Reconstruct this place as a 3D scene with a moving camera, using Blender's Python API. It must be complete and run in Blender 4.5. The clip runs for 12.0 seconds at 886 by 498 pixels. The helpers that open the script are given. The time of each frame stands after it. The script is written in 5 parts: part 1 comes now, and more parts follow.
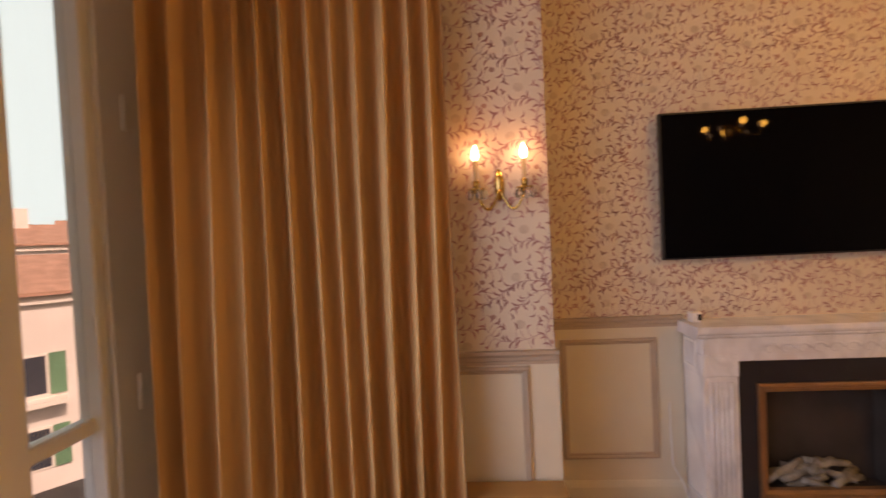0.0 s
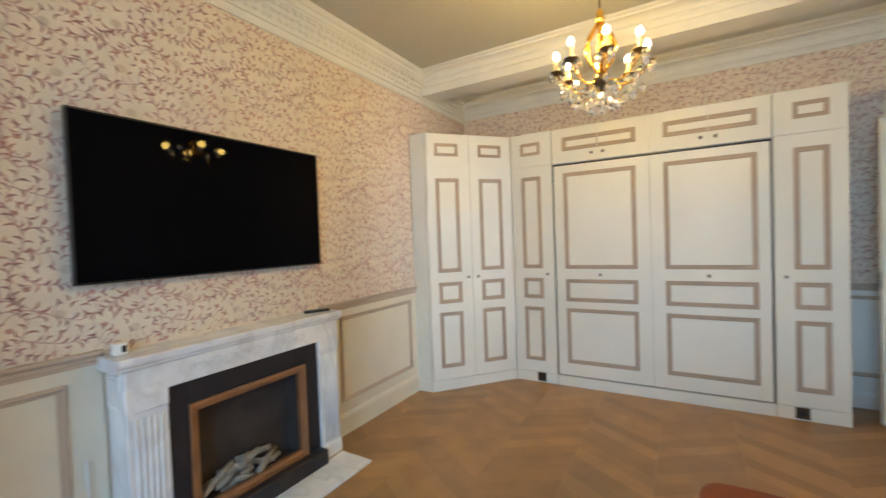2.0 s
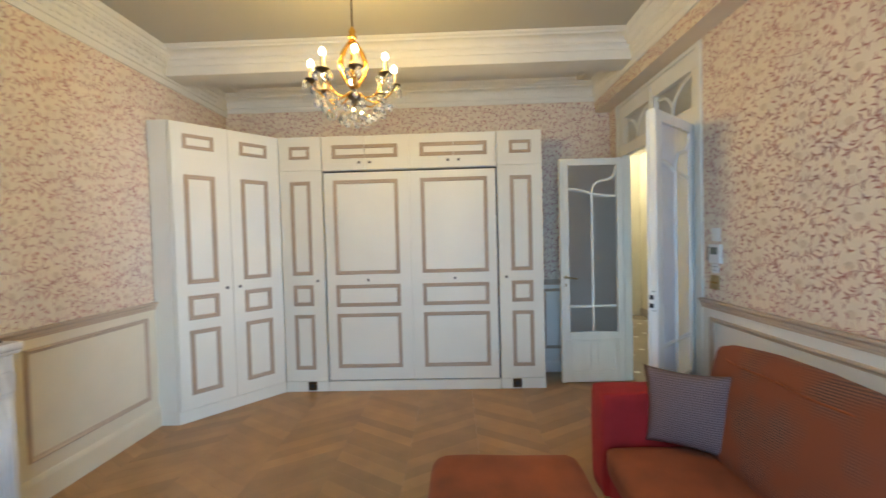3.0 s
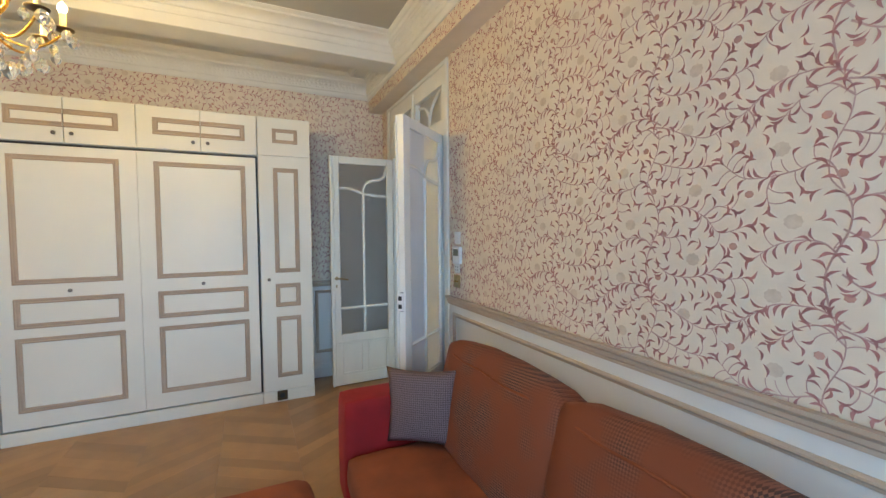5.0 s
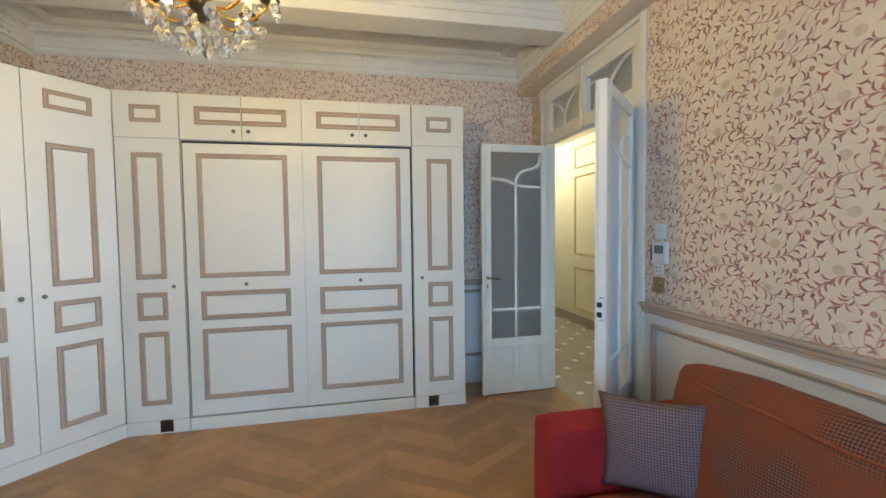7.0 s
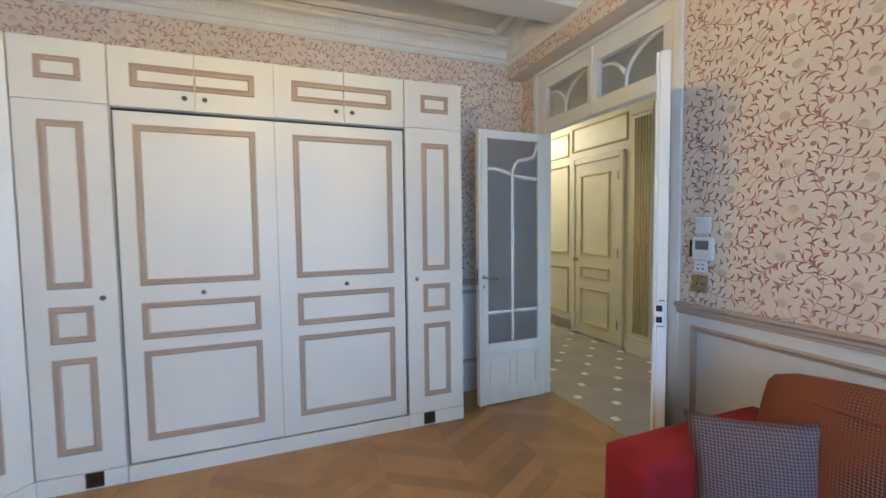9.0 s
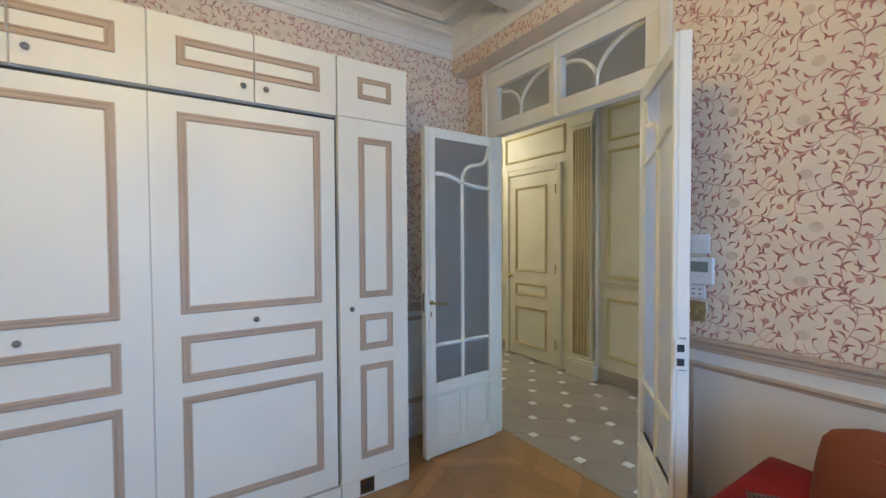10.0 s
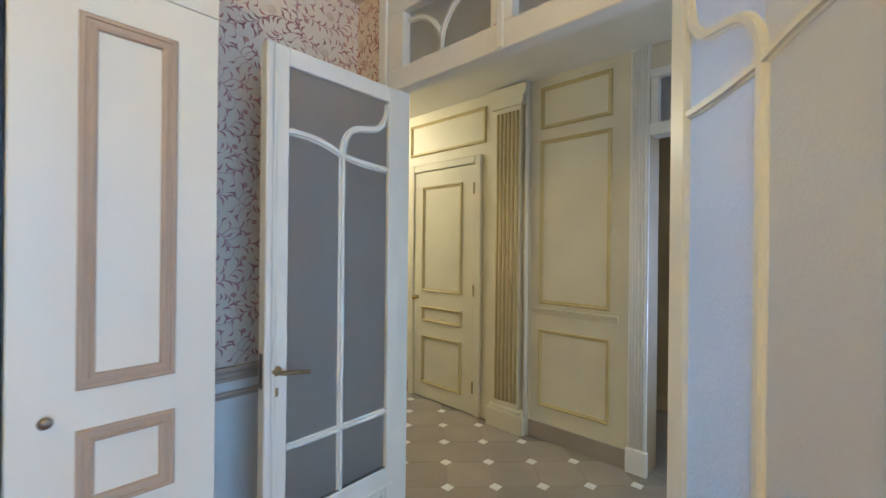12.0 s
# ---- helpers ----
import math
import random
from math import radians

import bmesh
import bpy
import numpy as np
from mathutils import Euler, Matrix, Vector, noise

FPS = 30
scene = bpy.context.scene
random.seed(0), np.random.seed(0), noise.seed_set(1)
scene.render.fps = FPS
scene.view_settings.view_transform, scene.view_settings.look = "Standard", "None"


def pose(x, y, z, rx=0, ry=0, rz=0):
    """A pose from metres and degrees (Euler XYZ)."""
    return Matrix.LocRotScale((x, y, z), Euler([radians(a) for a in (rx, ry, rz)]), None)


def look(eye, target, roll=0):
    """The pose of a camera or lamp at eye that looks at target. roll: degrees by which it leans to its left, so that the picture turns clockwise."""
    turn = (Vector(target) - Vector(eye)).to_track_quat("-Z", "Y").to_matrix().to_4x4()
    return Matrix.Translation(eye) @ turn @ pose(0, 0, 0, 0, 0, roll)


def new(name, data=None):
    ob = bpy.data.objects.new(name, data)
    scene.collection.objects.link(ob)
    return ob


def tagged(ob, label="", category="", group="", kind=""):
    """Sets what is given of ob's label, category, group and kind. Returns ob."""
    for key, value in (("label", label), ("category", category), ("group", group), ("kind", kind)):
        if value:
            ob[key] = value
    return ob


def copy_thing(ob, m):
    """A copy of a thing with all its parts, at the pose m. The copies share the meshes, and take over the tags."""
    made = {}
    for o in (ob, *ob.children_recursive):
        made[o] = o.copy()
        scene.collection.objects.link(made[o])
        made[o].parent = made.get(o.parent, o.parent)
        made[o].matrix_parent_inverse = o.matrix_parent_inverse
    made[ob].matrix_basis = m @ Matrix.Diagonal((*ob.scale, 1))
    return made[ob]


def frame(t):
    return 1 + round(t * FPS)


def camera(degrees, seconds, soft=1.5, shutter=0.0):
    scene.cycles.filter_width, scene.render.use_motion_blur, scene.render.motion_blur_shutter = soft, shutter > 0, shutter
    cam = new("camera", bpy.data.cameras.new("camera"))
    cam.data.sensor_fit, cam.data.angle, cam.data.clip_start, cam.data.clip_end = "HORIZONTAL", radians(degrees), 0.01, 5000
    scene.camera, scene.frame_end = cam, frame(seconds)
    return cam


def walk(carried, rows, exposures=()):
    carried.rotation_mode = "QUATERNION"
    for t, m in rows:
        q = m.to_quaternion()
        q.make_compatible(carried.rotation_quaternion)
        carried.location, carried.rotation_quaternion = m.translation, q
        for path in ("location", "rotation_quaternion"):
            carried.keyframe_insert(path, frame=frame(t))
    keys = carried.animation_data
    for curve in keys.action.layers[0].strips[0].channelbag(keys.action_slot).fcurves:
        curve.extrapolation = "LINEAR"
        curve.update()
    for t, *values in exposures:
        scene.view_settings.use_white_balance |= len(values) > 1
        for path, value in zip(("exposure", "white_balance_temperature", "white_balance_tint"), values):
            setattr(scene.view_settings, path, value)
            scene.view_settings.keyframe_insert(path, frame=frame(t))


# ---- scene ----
cam = camera(94.4, 12.0, soft=1.45, shutter=0.3)
PATH = [
    (0, (-4.250, 1.826, 1.460), (-4.367, 3.822, 1.418), -2.7),
    (0.5, (-4.081, 1.812, 1.464), (-3.727, 3.78, 1.402), -2.1),
    (1, (-3.992, 1.836, 1.456), (-3.097, 3.624, 1.404), -2.1),
    (1.5, (-3.962, 1.843, 1.457), (-2.603, 3.31, 1.405), -2.2),
    (2, (-3.925, 1.813, 1.445), (-2.203, 2.829, 1.396), -2.1),
    (2.5, (-3.899, 1.752, 1.453), (-1.971, 2.282, 1.399), -1.9),
    (3, (-3.883, 1.648, 1.449), (-1.884, 1.705, 1.395), -1.5),
    (3.5, (-3.882, 1.546, 1.464), (-1.922, 1.155, 1.396), -1.1),
    (5.5, (-3.686, 1.278, 1.474), (-1.881, 0.423, 1.385), -0.4),
    (6, (-3.544, 1.373, 1.46), (-1.651, 0.735, 1.378), -0.5),
    (6.5, (-3.382, 1.495, 1.443), (-1.423, 1.1, 1.355), -0.7),
    (8.5, (-2.941, 2.017, 1.446), (-1.015, 1.494, 1.316), -0.9),
    (9, (-2.755, 2.007, 1.435), (-0.887, 1.299, 1.326), -0.7),
    (9.5, (-2.473, 1.981, 1.442), (-0.696, 1.066, 1.36), -0.4),
    (10, (-2.164, 1.974, 1.456), (-0.49, 0.88, 1.404), -0.3),
    (10.5, (-1.895, 1.857, 1.45), (-0.335, 0.605, 1.424), -0.3),
    (11, (-1.653, 1.676, 1.459), (-0.195, 0.307, 1.45), -0.3),
    (11.5, (-1.436, 1.477, 1.48), (-0.043, 0.041, 1.474), 0.2),
    (12, (-1.284, 1.232, 1.468), (0.082, -0.229, 1.466), 0.6),
]
walk(cam, [(t, look(eye, target, roll)) for t, eye, target, roll in PATH],
     exposures=[(0, -0.98, 9900, 48), (0.5, -0.44, 9300, 30), (1.0, -0.38, 7100, 15), (1.5, -0.50, 6100, 9), (2.0, -0.43, 6000, 9), (2.5, -0.41, 5800, 9),
                (3.5, -0.52, 5650, 8), (5.5, -0.39, 5650, 9), (6.5, -0.46, 5450, 8), (8.5, -0.44, 5000, 11), (9.5, -0.39, 4950, 13), (10.5, -0.41, 4950, 11), (11.5, -0.33, 5050, 11), (12, -0.19, 5150, 12)])

# ---------- exposure, world, large lights ----------
world = bpy.data.worlds.new("sky")
scene.world = world
world.use_nodes = True
wn = world.node_tree
sky = wn.nodes.new("ShaderNodeTexSky")
sky.sky_type, sky.sun_disc = "NISHITA", False
sky.dust_density, sky.air_density, sky.ozone_density = 6.0, 1.0, 0.6
sky.sun_elevation, sky.sun_rotation = radians(42), radians(127)
wn.nodes["Background"].inputs[1].default_value = 0.15
wn.links.new(sky.outputs[0], wn.nodes["Background"].inputs[0])


def lamp(name, kind, m, power, colour, size=0.1, size_y=None):
    data = bpy.data.lights.new(name, kind)
    data.energy, data.color = power, colour
    if kind == "AREA":
        data.shape, data.size, data.size_y = "RECTANGLE", size, size_y or size
    elif kind == "POINT":
        data.shadow_soft_size = size
    ob = new(name, data)
    ob.matrix_world = m
    return ob


sun = lamp("sun", "SUN", look((8, -6, 9), (0, 0, 0)), 5.0, (1, 0.95, 0.88))
sun.data.angle = radians(0.5)
# skylight in the opening of the west window, and of the window at the far end of the hall
window_day = lamp("window_skylight", "AREA", look((-5.42, 1.72, 1.45), (0, 1.72, -0.6)), 89, (0.485, 0.725, 1.0), 1.95, 2.1)
window_day.data.spread = radians(165)
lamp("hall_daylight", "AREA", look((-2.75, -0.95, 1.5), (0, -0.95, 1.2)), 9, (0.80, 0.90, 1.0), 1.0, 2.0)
# added lamp that brightens the hinge pane; no window is known in the side room
pane_lamp = lamp("side_room_daylight", "AREA", look((-0.87, -2.89, 1.25), (-1.10, 0, 1.35)), 13, (0.80, 0.90, 1.0), 0.60, 2.1)
pane_lamp.data.spread = radians(42)

# ---------- materials ----------


class Mat:
    """A node material with its principled shader."""

    def __init__(self, name, colour, rough=0.5, metal=0.0, spec=0.5):
        self.m = bpy.data.materials.new(name)
        self.m.use_nodes = True
        self.t = self.m.node_tree
        self.p = self.t.nodes["Principled BSDF"]
        self.p.inputs["Base Color"].default_value = (*colour, 1)
        self.p.inputs["Roughness"].default_value = rough
        self.p.inputs["Metallic"].default_value = metal
        self.p.inputs["Specular IOR Level"].default_value = spec
        self.colour = colour
        self.bumped = None

    def node(self, kind, **sets):
        n = self.t.nodes.new(kind)
        for k, v in sets.items():
            n.inputs[k].default_value = v
        return n

    def coords(self, scale=(1, 1, 1)):
        g = self.t.nodes.new("ShaderNodeNewGeometry")
        mp = self.t.nodes.new("ShaderNodeMapping")
        mp.inputs["Scale"].default_value = scale
        self.t.links.new(g.outputs["Position"], mp.inputs[0])
        return mp.outputs[0]

    def vary(self, amount=0.08, scale=3.0, stretch=(1, 1, 1), detail=4.0, tint=(1, 1, 1)):
        """Mottles the base colour."""
        n = self.node("ShaderNodeTexNoise", Scale=scale, Detail=detail)
        self.t.links.new(self.coords(stretch), n.inputs["Vector"])
        r = self.t.nodes.new("ShaderNodeValToRGB")
        lo = [c * (1 - amount) * k for c, k in zip(self.colour, tint)]
        hi = [min(1, c * (1 + amount)) for c in self.colour]
        r.color_ramp.elements[0].position, r.color_ramp.elements[1].position = 0.3, 0.7
        r.color_ramp.elements[0].color, r.color_ramp.elements[1].color = (*lo, 1), (*hi, 1)
        self.t.links.new(n.outputs["Fac"], r.inputs[0])
        self.t.links.new(r.outputs[0], self.p.inputs["Base Color"])
        self.ramp = r
        return self

    def bump(self, strength=0.1, scale=120.0, stretch=(1, 1, 1), distance=0.002, detail=3.0):
        n = self.node("ShaderNodeTexNoise", Scale=scale, Detail=detail)
        self.t.links.new(self.coords(stretch), n.inputs["Vector"])
        b = self.node("ShaderNodeBump", Strength=strength, Distance=distance)
        self.t.links.new(n.outputs["Fac"], b.inputs["Height"])
        if self.bumped:
            self.t.links.new(self.bumped.outputs[0], b.inputs["Normal"])
        self.t.links.new(b.outputs[0], self.p.inputs["Normal"])
        self.bumped = b
        return self

    def veins(self, colour, scale):
        """Draws thin wandering veins over the base colour."""
        src = self.p.inputs["Base Color"].links[0].from_socket
        n = self.node("ShaderNodeTexNoise", Scale=scale, Detail=6.0, Distortion=1.4)
        self.t.links.new(self.coords((1, 1, 0.55)), n.inputs["Vector"])
        r = self.t.nodes.new("ShaderNodeValToRGB")
        e = r.color_ramp.elements
        e[0].position, e[1].position = 0.455, 0.56
        e[0].color, e[1].color = (0, 0, 0, 1), (0, 0, 0, 1)
        mid = e.new(0.5)
        mid.color = (0.75, 0.75, 0.75, 1)
        self.t.links.new(n.outputs["Fac"], r.inputs[0])
        m = self.t.nodes.new("ShaderNodeMix")
        m.data_type = "RGBA"
        self.t.links.new(r.outputs[0], m.inputs[0])
        self.t.links.new(src, m.inputs[6])
        m.inputs[7].default_value = (*colour, 1)
        self.t.links.new(m.outputs[2], self.p.inputs["Base Color"])
        return self

    def random_shade(self, amount=0.2):
        """Shifts the colour from piece to piece."""
        src = self.p.inputs["Base Color"].links[0].from_socket
        o = self.t.nodes.new("ShaderNodeObjectInfo")
        g = self.t.nodes.new("ShaderNodeNewGeometry")
        a = self.t.nodes.new("ShaderNodeMath")
        a.operation = "ADD"
        self.t.links.new(o.outputs["Random"], a.inputs[0])
        self.t.links.new(g.outputs["Random Per Island"], a.inputs[1])
        fr = self.t.nodes.new("ShaderNodeMath")
        fr.operation = "FRACT"
        self.t.links.new(a.outputs[0], fr.inputs[0])
        mr = self.t.nodes.new("ShaderNodeMapRange")
        mr.inputs["To Min"].default_value, mr.inputs["To Max"].default_value = 1 - amount, 1 + amount
        self.t.links.new(fr.outputs[0], mr.inputs["Value"])
        h = self.t.nodes.new("ShaderNodeHueSaturation")
        self.t.links.new(mr.outputs[0], h.inputs["Value"])
        self.t.links.new(src, h.inputs["Color"])
        self.t.links.new(h.outputs[0], self.p.inputs["Base Color"])
        return self


def glowing(name, colour, strength):
    k = Mat(name, colour, 0.4)
    k.p.inputs["Emission Color"].default_value = (*colour, 1)
    k.p.inputs["Emission Strength"].default_value = strength
    return k


CABINET = Mat("cabinet_paint", (0.80, 0.785, 0.71), 0.42).vary(0.03, 2.0).bump(0.12, 60, (1, 4, 1))
TAN = Mat("taupe_moulding_paint", (0.46, 0.355, 0.265), 0.5).vary(0.06, 5.0).bump(0.1, 90)
TRIM = Mat("white_trim_paint", (0.80, 0.79, 0.74), 0.38).vary(0.04, 4.0).bump(0.15, 45)
WORN = Mat("worn_door_paint", (0.80, 0.80, 0.76), 0.35).vary(0.05, 7.0, (1, 1, 0.3)).bump(0.25, 35, (1, 1, 0.4))
PLASTER = Mat("plaster_white", (0.78, 0.76, 0.70), 0.7).vary(0.05, 3.0).bump(0.3, 40)
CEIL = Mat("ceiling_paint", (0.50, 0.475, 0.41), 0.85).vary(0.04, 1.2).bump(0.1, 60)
PAPER = Mat("wallpaper_ground", (0.78, 0.68, 0.545), 0.75).vary(0.04, 6.0).bump(0.08, 300)
LEAF = Mat("wallpaper_leaf_print", (0.49, 0.235, 0.22), 0.75).vary(0.22, 24.0)
STEM = Mat("wallpaper_stem_print", (0.58, 0.385, 0.345), 0.75).vary(0.12, 20.0)
BLOOM = Mat("wallpaper_flower_print", (0.69, 0.57, 0.445), 0.75).vary(0.08, 30.0)
CREAM = Mat("cream_wainscot_paint", (0.74, 0.68, 0.54), 0.45).vary(0.05, 3.0).bump(0.12, 50)
GREYWHITE = Mat("white_wainscot_paint", (0.78, 0.76, 0.71), 0.45).vary(0.04, 2.0).bump(0.12, 50)
DADO = Mat("taupe_rail_paint", (0.52, 0.41, 0.31), 0.5).vary(0.06, 4.0).bump(0.1, 60)
HALLP = Mat("hall_cream_paint", (0.66, 0.62, 0.48), 0.5).vary(0.05, 2.5).bump(0.15, 45)
HALLM = Mat("hall_moulding_paint", (0.52, 0.43, 0.20), 0.42).vary(0.08, 5.0).bump(0.1, 60)
MARBLE = Mat("white_marble", (0.85, 0.85, 0.85), 0.25).vary(0.10, 5.0, (1, 1, 1), 9.0, (0.93, 0.96, 1.0)).bump(0.05, 20).veins((0.68, 0.68, 0.69), 2.6)
BLACK = Mat("black_slate", (0.018, 0.018, 0.024), 0.45).vary(0.2, 8.0).bump(0.1, 60)
COPPER = Mat("copper_frame", (0.42, 0.24, 0.13), 0.38, 0.75).vary(0.12, 12.0)
SOOT = Mat("firebox_steel", (0.05, 0.041, 0.038), 0.6).vary(0.25, 6.0).bump(0.2, 40)
LOG = Mat("ceramic_log", (0.28, 0.26, 0.23), 0.85).vary(0.35, 18.0).bump(0.8, 30, distance=0.01)
SCREEN = Mat("television_glass", (0.003, 0.003, 0.004), 0.03, spec=0.025)
PLASTIC_B = Mat("black_plastic", (0.02, 0.02, 0.022), 0.4).bump(0.1, 200)
PLASTIC_W = Mat("white_plastic", (0.82, 0.82, 0.80), 0.35)
LCD = Mat("grey_display", (0.22, 0.24, 0.21), 0.25)
BRASS = Mat("brass", (0.62, 0.44, 0.16), 0.25, 1.0).vary(0.12, 30.0)
OLDBRASS = Mat("aged_brass", (0.40, 0.32, 0.18), 0.35, 0.9).vary(0.2, 30.0)
GILT = Mat("gilded_metal", (0.85, 0.52, 0.10), 0.24, 1.0).vary(0.1, 40.0)
BRONZE = Mat("dark_bronze", (0.10, 0.07, 0.04), 0.4, 0.9).vary(0.2, 30.0)
STEEL = Mat("dull_steel", (0.26, 0.25, 0.24), 0.3, 1.0).vary(0.15, 60.0)
WAX = Mat("candle_sleeve", (0.72, 0.56, 0.32), 0.5)
BULB = glowing("lamp_bulb", (1.0, 0.84, 0.58), 30)
RED = Mat("red_velvet", (0.28, 0.007, 0.008), 0.85).vary(0.25, 5.0).bump(0.35, 250)
RUST = Mat("rust_velvet", (0.235, 0.056, 0.014), 0.85).vary(0.25, 5.0).bump(0.4, 220)
TAUPE = Mat("woven_taupe_cloth", (0.26, 0.17, 0.16), 0.9)
CURTAIN = Mat("ochre_curtain_cloth", (0.62, 0.375, 0.165), 0.78).vary(0.08, 4.0, (1, 1, 0.2)).bump(0.2, 300)
OAK = Mat("oak_parquet", (0.37, 0.20, 0.070), 0.30).vary(0.13, 5.0, (1, 1, 1), 6.0).bump(0.12, 50).random_shade(0.18)
STONE = Mat("hall_stone_tile", (0.345, 0.295, 0.24), 0.3).vary(0.10, 3.0).bump(0.08, 30).random_shade(0.06)
CABOCHON = Mat("white_cabochon_tile", (0.86, 0.85, 0.82), 0.3).vary(0.04, 10.0)
GROUT = Mat("grout", (0.30, 0.27, 0.22), 0.9).vary(0.1, 20.0)
WOODDARK = Mat("oak_strip", (0.20, 0.10, 0.045), 0.4).vary(0.2, 10.0, (1, 8, 1)).bump(0.1, 60)
FACADE = Mat("street_render", (0.76, 0.75, 0.72), 0.9).vary(0.1, 0.5)
ROOFTILE = Mat("clay_roof", (0.45, 0.27, 0.20), 0.85).vary(0.2, 2.0)
SHUTTER = Mat("green_shutter", (0.10, 0.26, 0.16), 0.6).vary(0.15, 3.0)
PANE_D = Mat("dark_window_glass", (0.05, 0.06, 0.08), 0.1)
ASPHALT = Mat("asphalt", (0.05, 0.05, 0.052), 0.9).vary(0.2, 2.0).bump(0.3, 30)
REDWALL = Mat("red_render", (0.5, 0.07, 0.06), 0.9).vary(0.1, 0.6)


def glass_mat(name, colour, rough, bump=0.0, scale=60.0, trans=1.0):
    k = Mat(name, colour, rough)
    k.p.inputs["Transmission Weight"].default_value = trans
    k.p.inputs["IOR"].default_value = 1.45
    if bump:
        k.bump(bump, scale, distance=0.004)
    return k


GLASS = glass_mat("clear_glass", (0.95, 0.97, 0.97), 0.0)
CRYSTAL = glass_mat("crystal_drop_glass", (1.0, 0.99, 0.96), 0.02, trans=0.88)
# one obscure glass in three tones, tinted by how bright each pane's backing is
FROST_DIM = glass_mat("dimmed_obscure_glass", (0.56, 0.555, 0.555), 0.32, 0.6, 130.0, 0.75)
FROST_LIT = glass_mat("lit_obscure_glass", (0.84, 0.86, 0.91), 0.35, 0.35, 130.0, 0.40)
HAMMER_LIT = glass_mat("backlit_hammered_glass", (1.0, 1.0, 1.0), 0.30, 0.9, 95.0, 1.0)
# brown with the side room's dimness put into the colour
DIM_TONE = Mat("side_room_dim_brown", (0.40, 0.30, 0.16), 0.6).vary(0.1, 2.0)
for k in (FROST_DIM, FROST_LIT):
    k.p.inputs["Specular IOR Level"].default_value = 0.18
# the hammered glass also scatters the daylight that falls on its back
glow = HAMMER_LIT.t.nodes.new("ShaderNodeBsdfTranslucent")
glow.inputs["Color"].default_value = (0.95, 0.96, 0.97, 1)
both = HAMMER_LIT.node("ShaderNodeMixShader", Fac=0.6)
HAMMER_LIT.t.links.new(HAMMER_LIT.bumped.outputs[0], glow.inputs["Normal"])
HAMMER_LIT.t.links.new(HAMMER_LIT.p.outputs[0], both.inputs[1])
HAMMER_LIT.t.links.new(glow.outputs[0], both.inputs[2])
HAMMER_LIT.t.links.new(both.outputs[0], HAMMER_LIT.t.nodes["Material Output"].inputs["Surface"])

# a fine checked weave on the taupe cloth
chk = TAUPE.node("ShaderNodeTexChecker", Scale=130.0)
chk.inputs["Color1"].default_value, chk.inputs["Color2"].default_value = (0.205, 0.145, 0.145, 1), (0.092, 0.060, 0.064, 1)
tcn = TAUPE.t.nodes.new("ShaderNodeTexCoord")
mpn = TAUPE.node("ShaderNodeMapping")
mpn.inputs["Rotation"].default_value = (0.0, radians(45), 0.0)
mpn.inputs["Scale"].default_value = (1.0, 0.0, 1.0)
mpn.inputs["Location"].default_value = (0.0, 0.004, 0.0)
TAUPE.t.links.new(tcn.outputs["Object"], mpn.inputs[0])
TAUPE.t.links.new(mpn.outputs[0], chk.inputs["Vector"])
TAUPE.t.links.new(chk.outputs[0], TAUPE.p.inputs["Base Color"])
TAUPE.bump(0.4, 260)

# ---------- building helpers ----------


def part(name, bm, mat, parent=None, label="", smooth=False, at=None):
    """Links a bmesh as one mesh object under a thing or a part."""
    me = bpy.data.meshes.new(name)
    bm.normal_update()
    bm.to_mesh(me)
    bm.free()
    me.materials.append(mat.m)
    if smooth:
        for f in me.polygons:
            f.use_smooth = True
    ob = new(name, me)
    if at is not None:
        ob.matrix_basis = at
    if parent is not None:
        ob.parent = parent
    if label:
        tagged(ob, label)
    return ob


def thing(name, label, category, group="", m=None, kind=""):
    ob = new(name)
    ob.empty_display_size = 0.1
    if m is not None:
        ob.matrix_basis = m
    return tagged(ob, label, category, group, kind)


def box(x0, x1, y0, y1, z0, z1, bev=0.0, bm=None, seg=1):
    own = bmesh.new()
    g = bmesh.ops.create_cube(own, size=1)
    for v in g["verts"]:
        v.co = Vector(((x0 + x1) / 2 + v.co.x * (x1 - x0), (y0 + y1) / 2 + v.co.y * (y1 - y0), (z0 + z1) / 2 + v.co.z * (z1 - z0)))
    if bev:
        bmesh.ops.bevel(own, geom=own.edges[:], offset=bev, segments=seg, affect="EDGES", profile=0.5)
    return own if bm is None else merge(bm, own)


def merge(bm, other, m=None):
    me = bpy.data.meshes.new("tmp")
    other.to_mesh(me)
    other.free()
    if m is not None:
        me.transform(m)
    bm.from_mesh(me)
    bpy.data.meshes.remove(me)
    return bm


def moved(bm, m):
    bm.transform(m)
    return bm


def prism(outline, axis, a, b, bm=None):
    """Extrudes a 2D outline along an axis: 'x' takes (y, z), 'y' takes (x, z), 'z' takes (x, y)."""
    bm = bm or bmesh.new()
    put = {"x": lambda p, s: (s, p[0], p[1]), "y": lambda p, s: (p[0], s, p[1]), "z": lambda p, s: (p[0], p[1], s)}[axis]
    lo = [bm.verts.new(put(p, a)) for p in outline]
    hi = [bm.verts.new(put(p, b)) for p in outline]
    n = len(outline)
    fs = [bm.faces.new(lo), bm.faces.new(hi)]
    for i in range(n):
        fs.append(bm.faces.new((lo[i], lo[(i + 1) % n], hi[(i + 1) % n], hi[i])))
    bmesh.ops.recalc_face_normals(bm, faces=fs)
    return bm


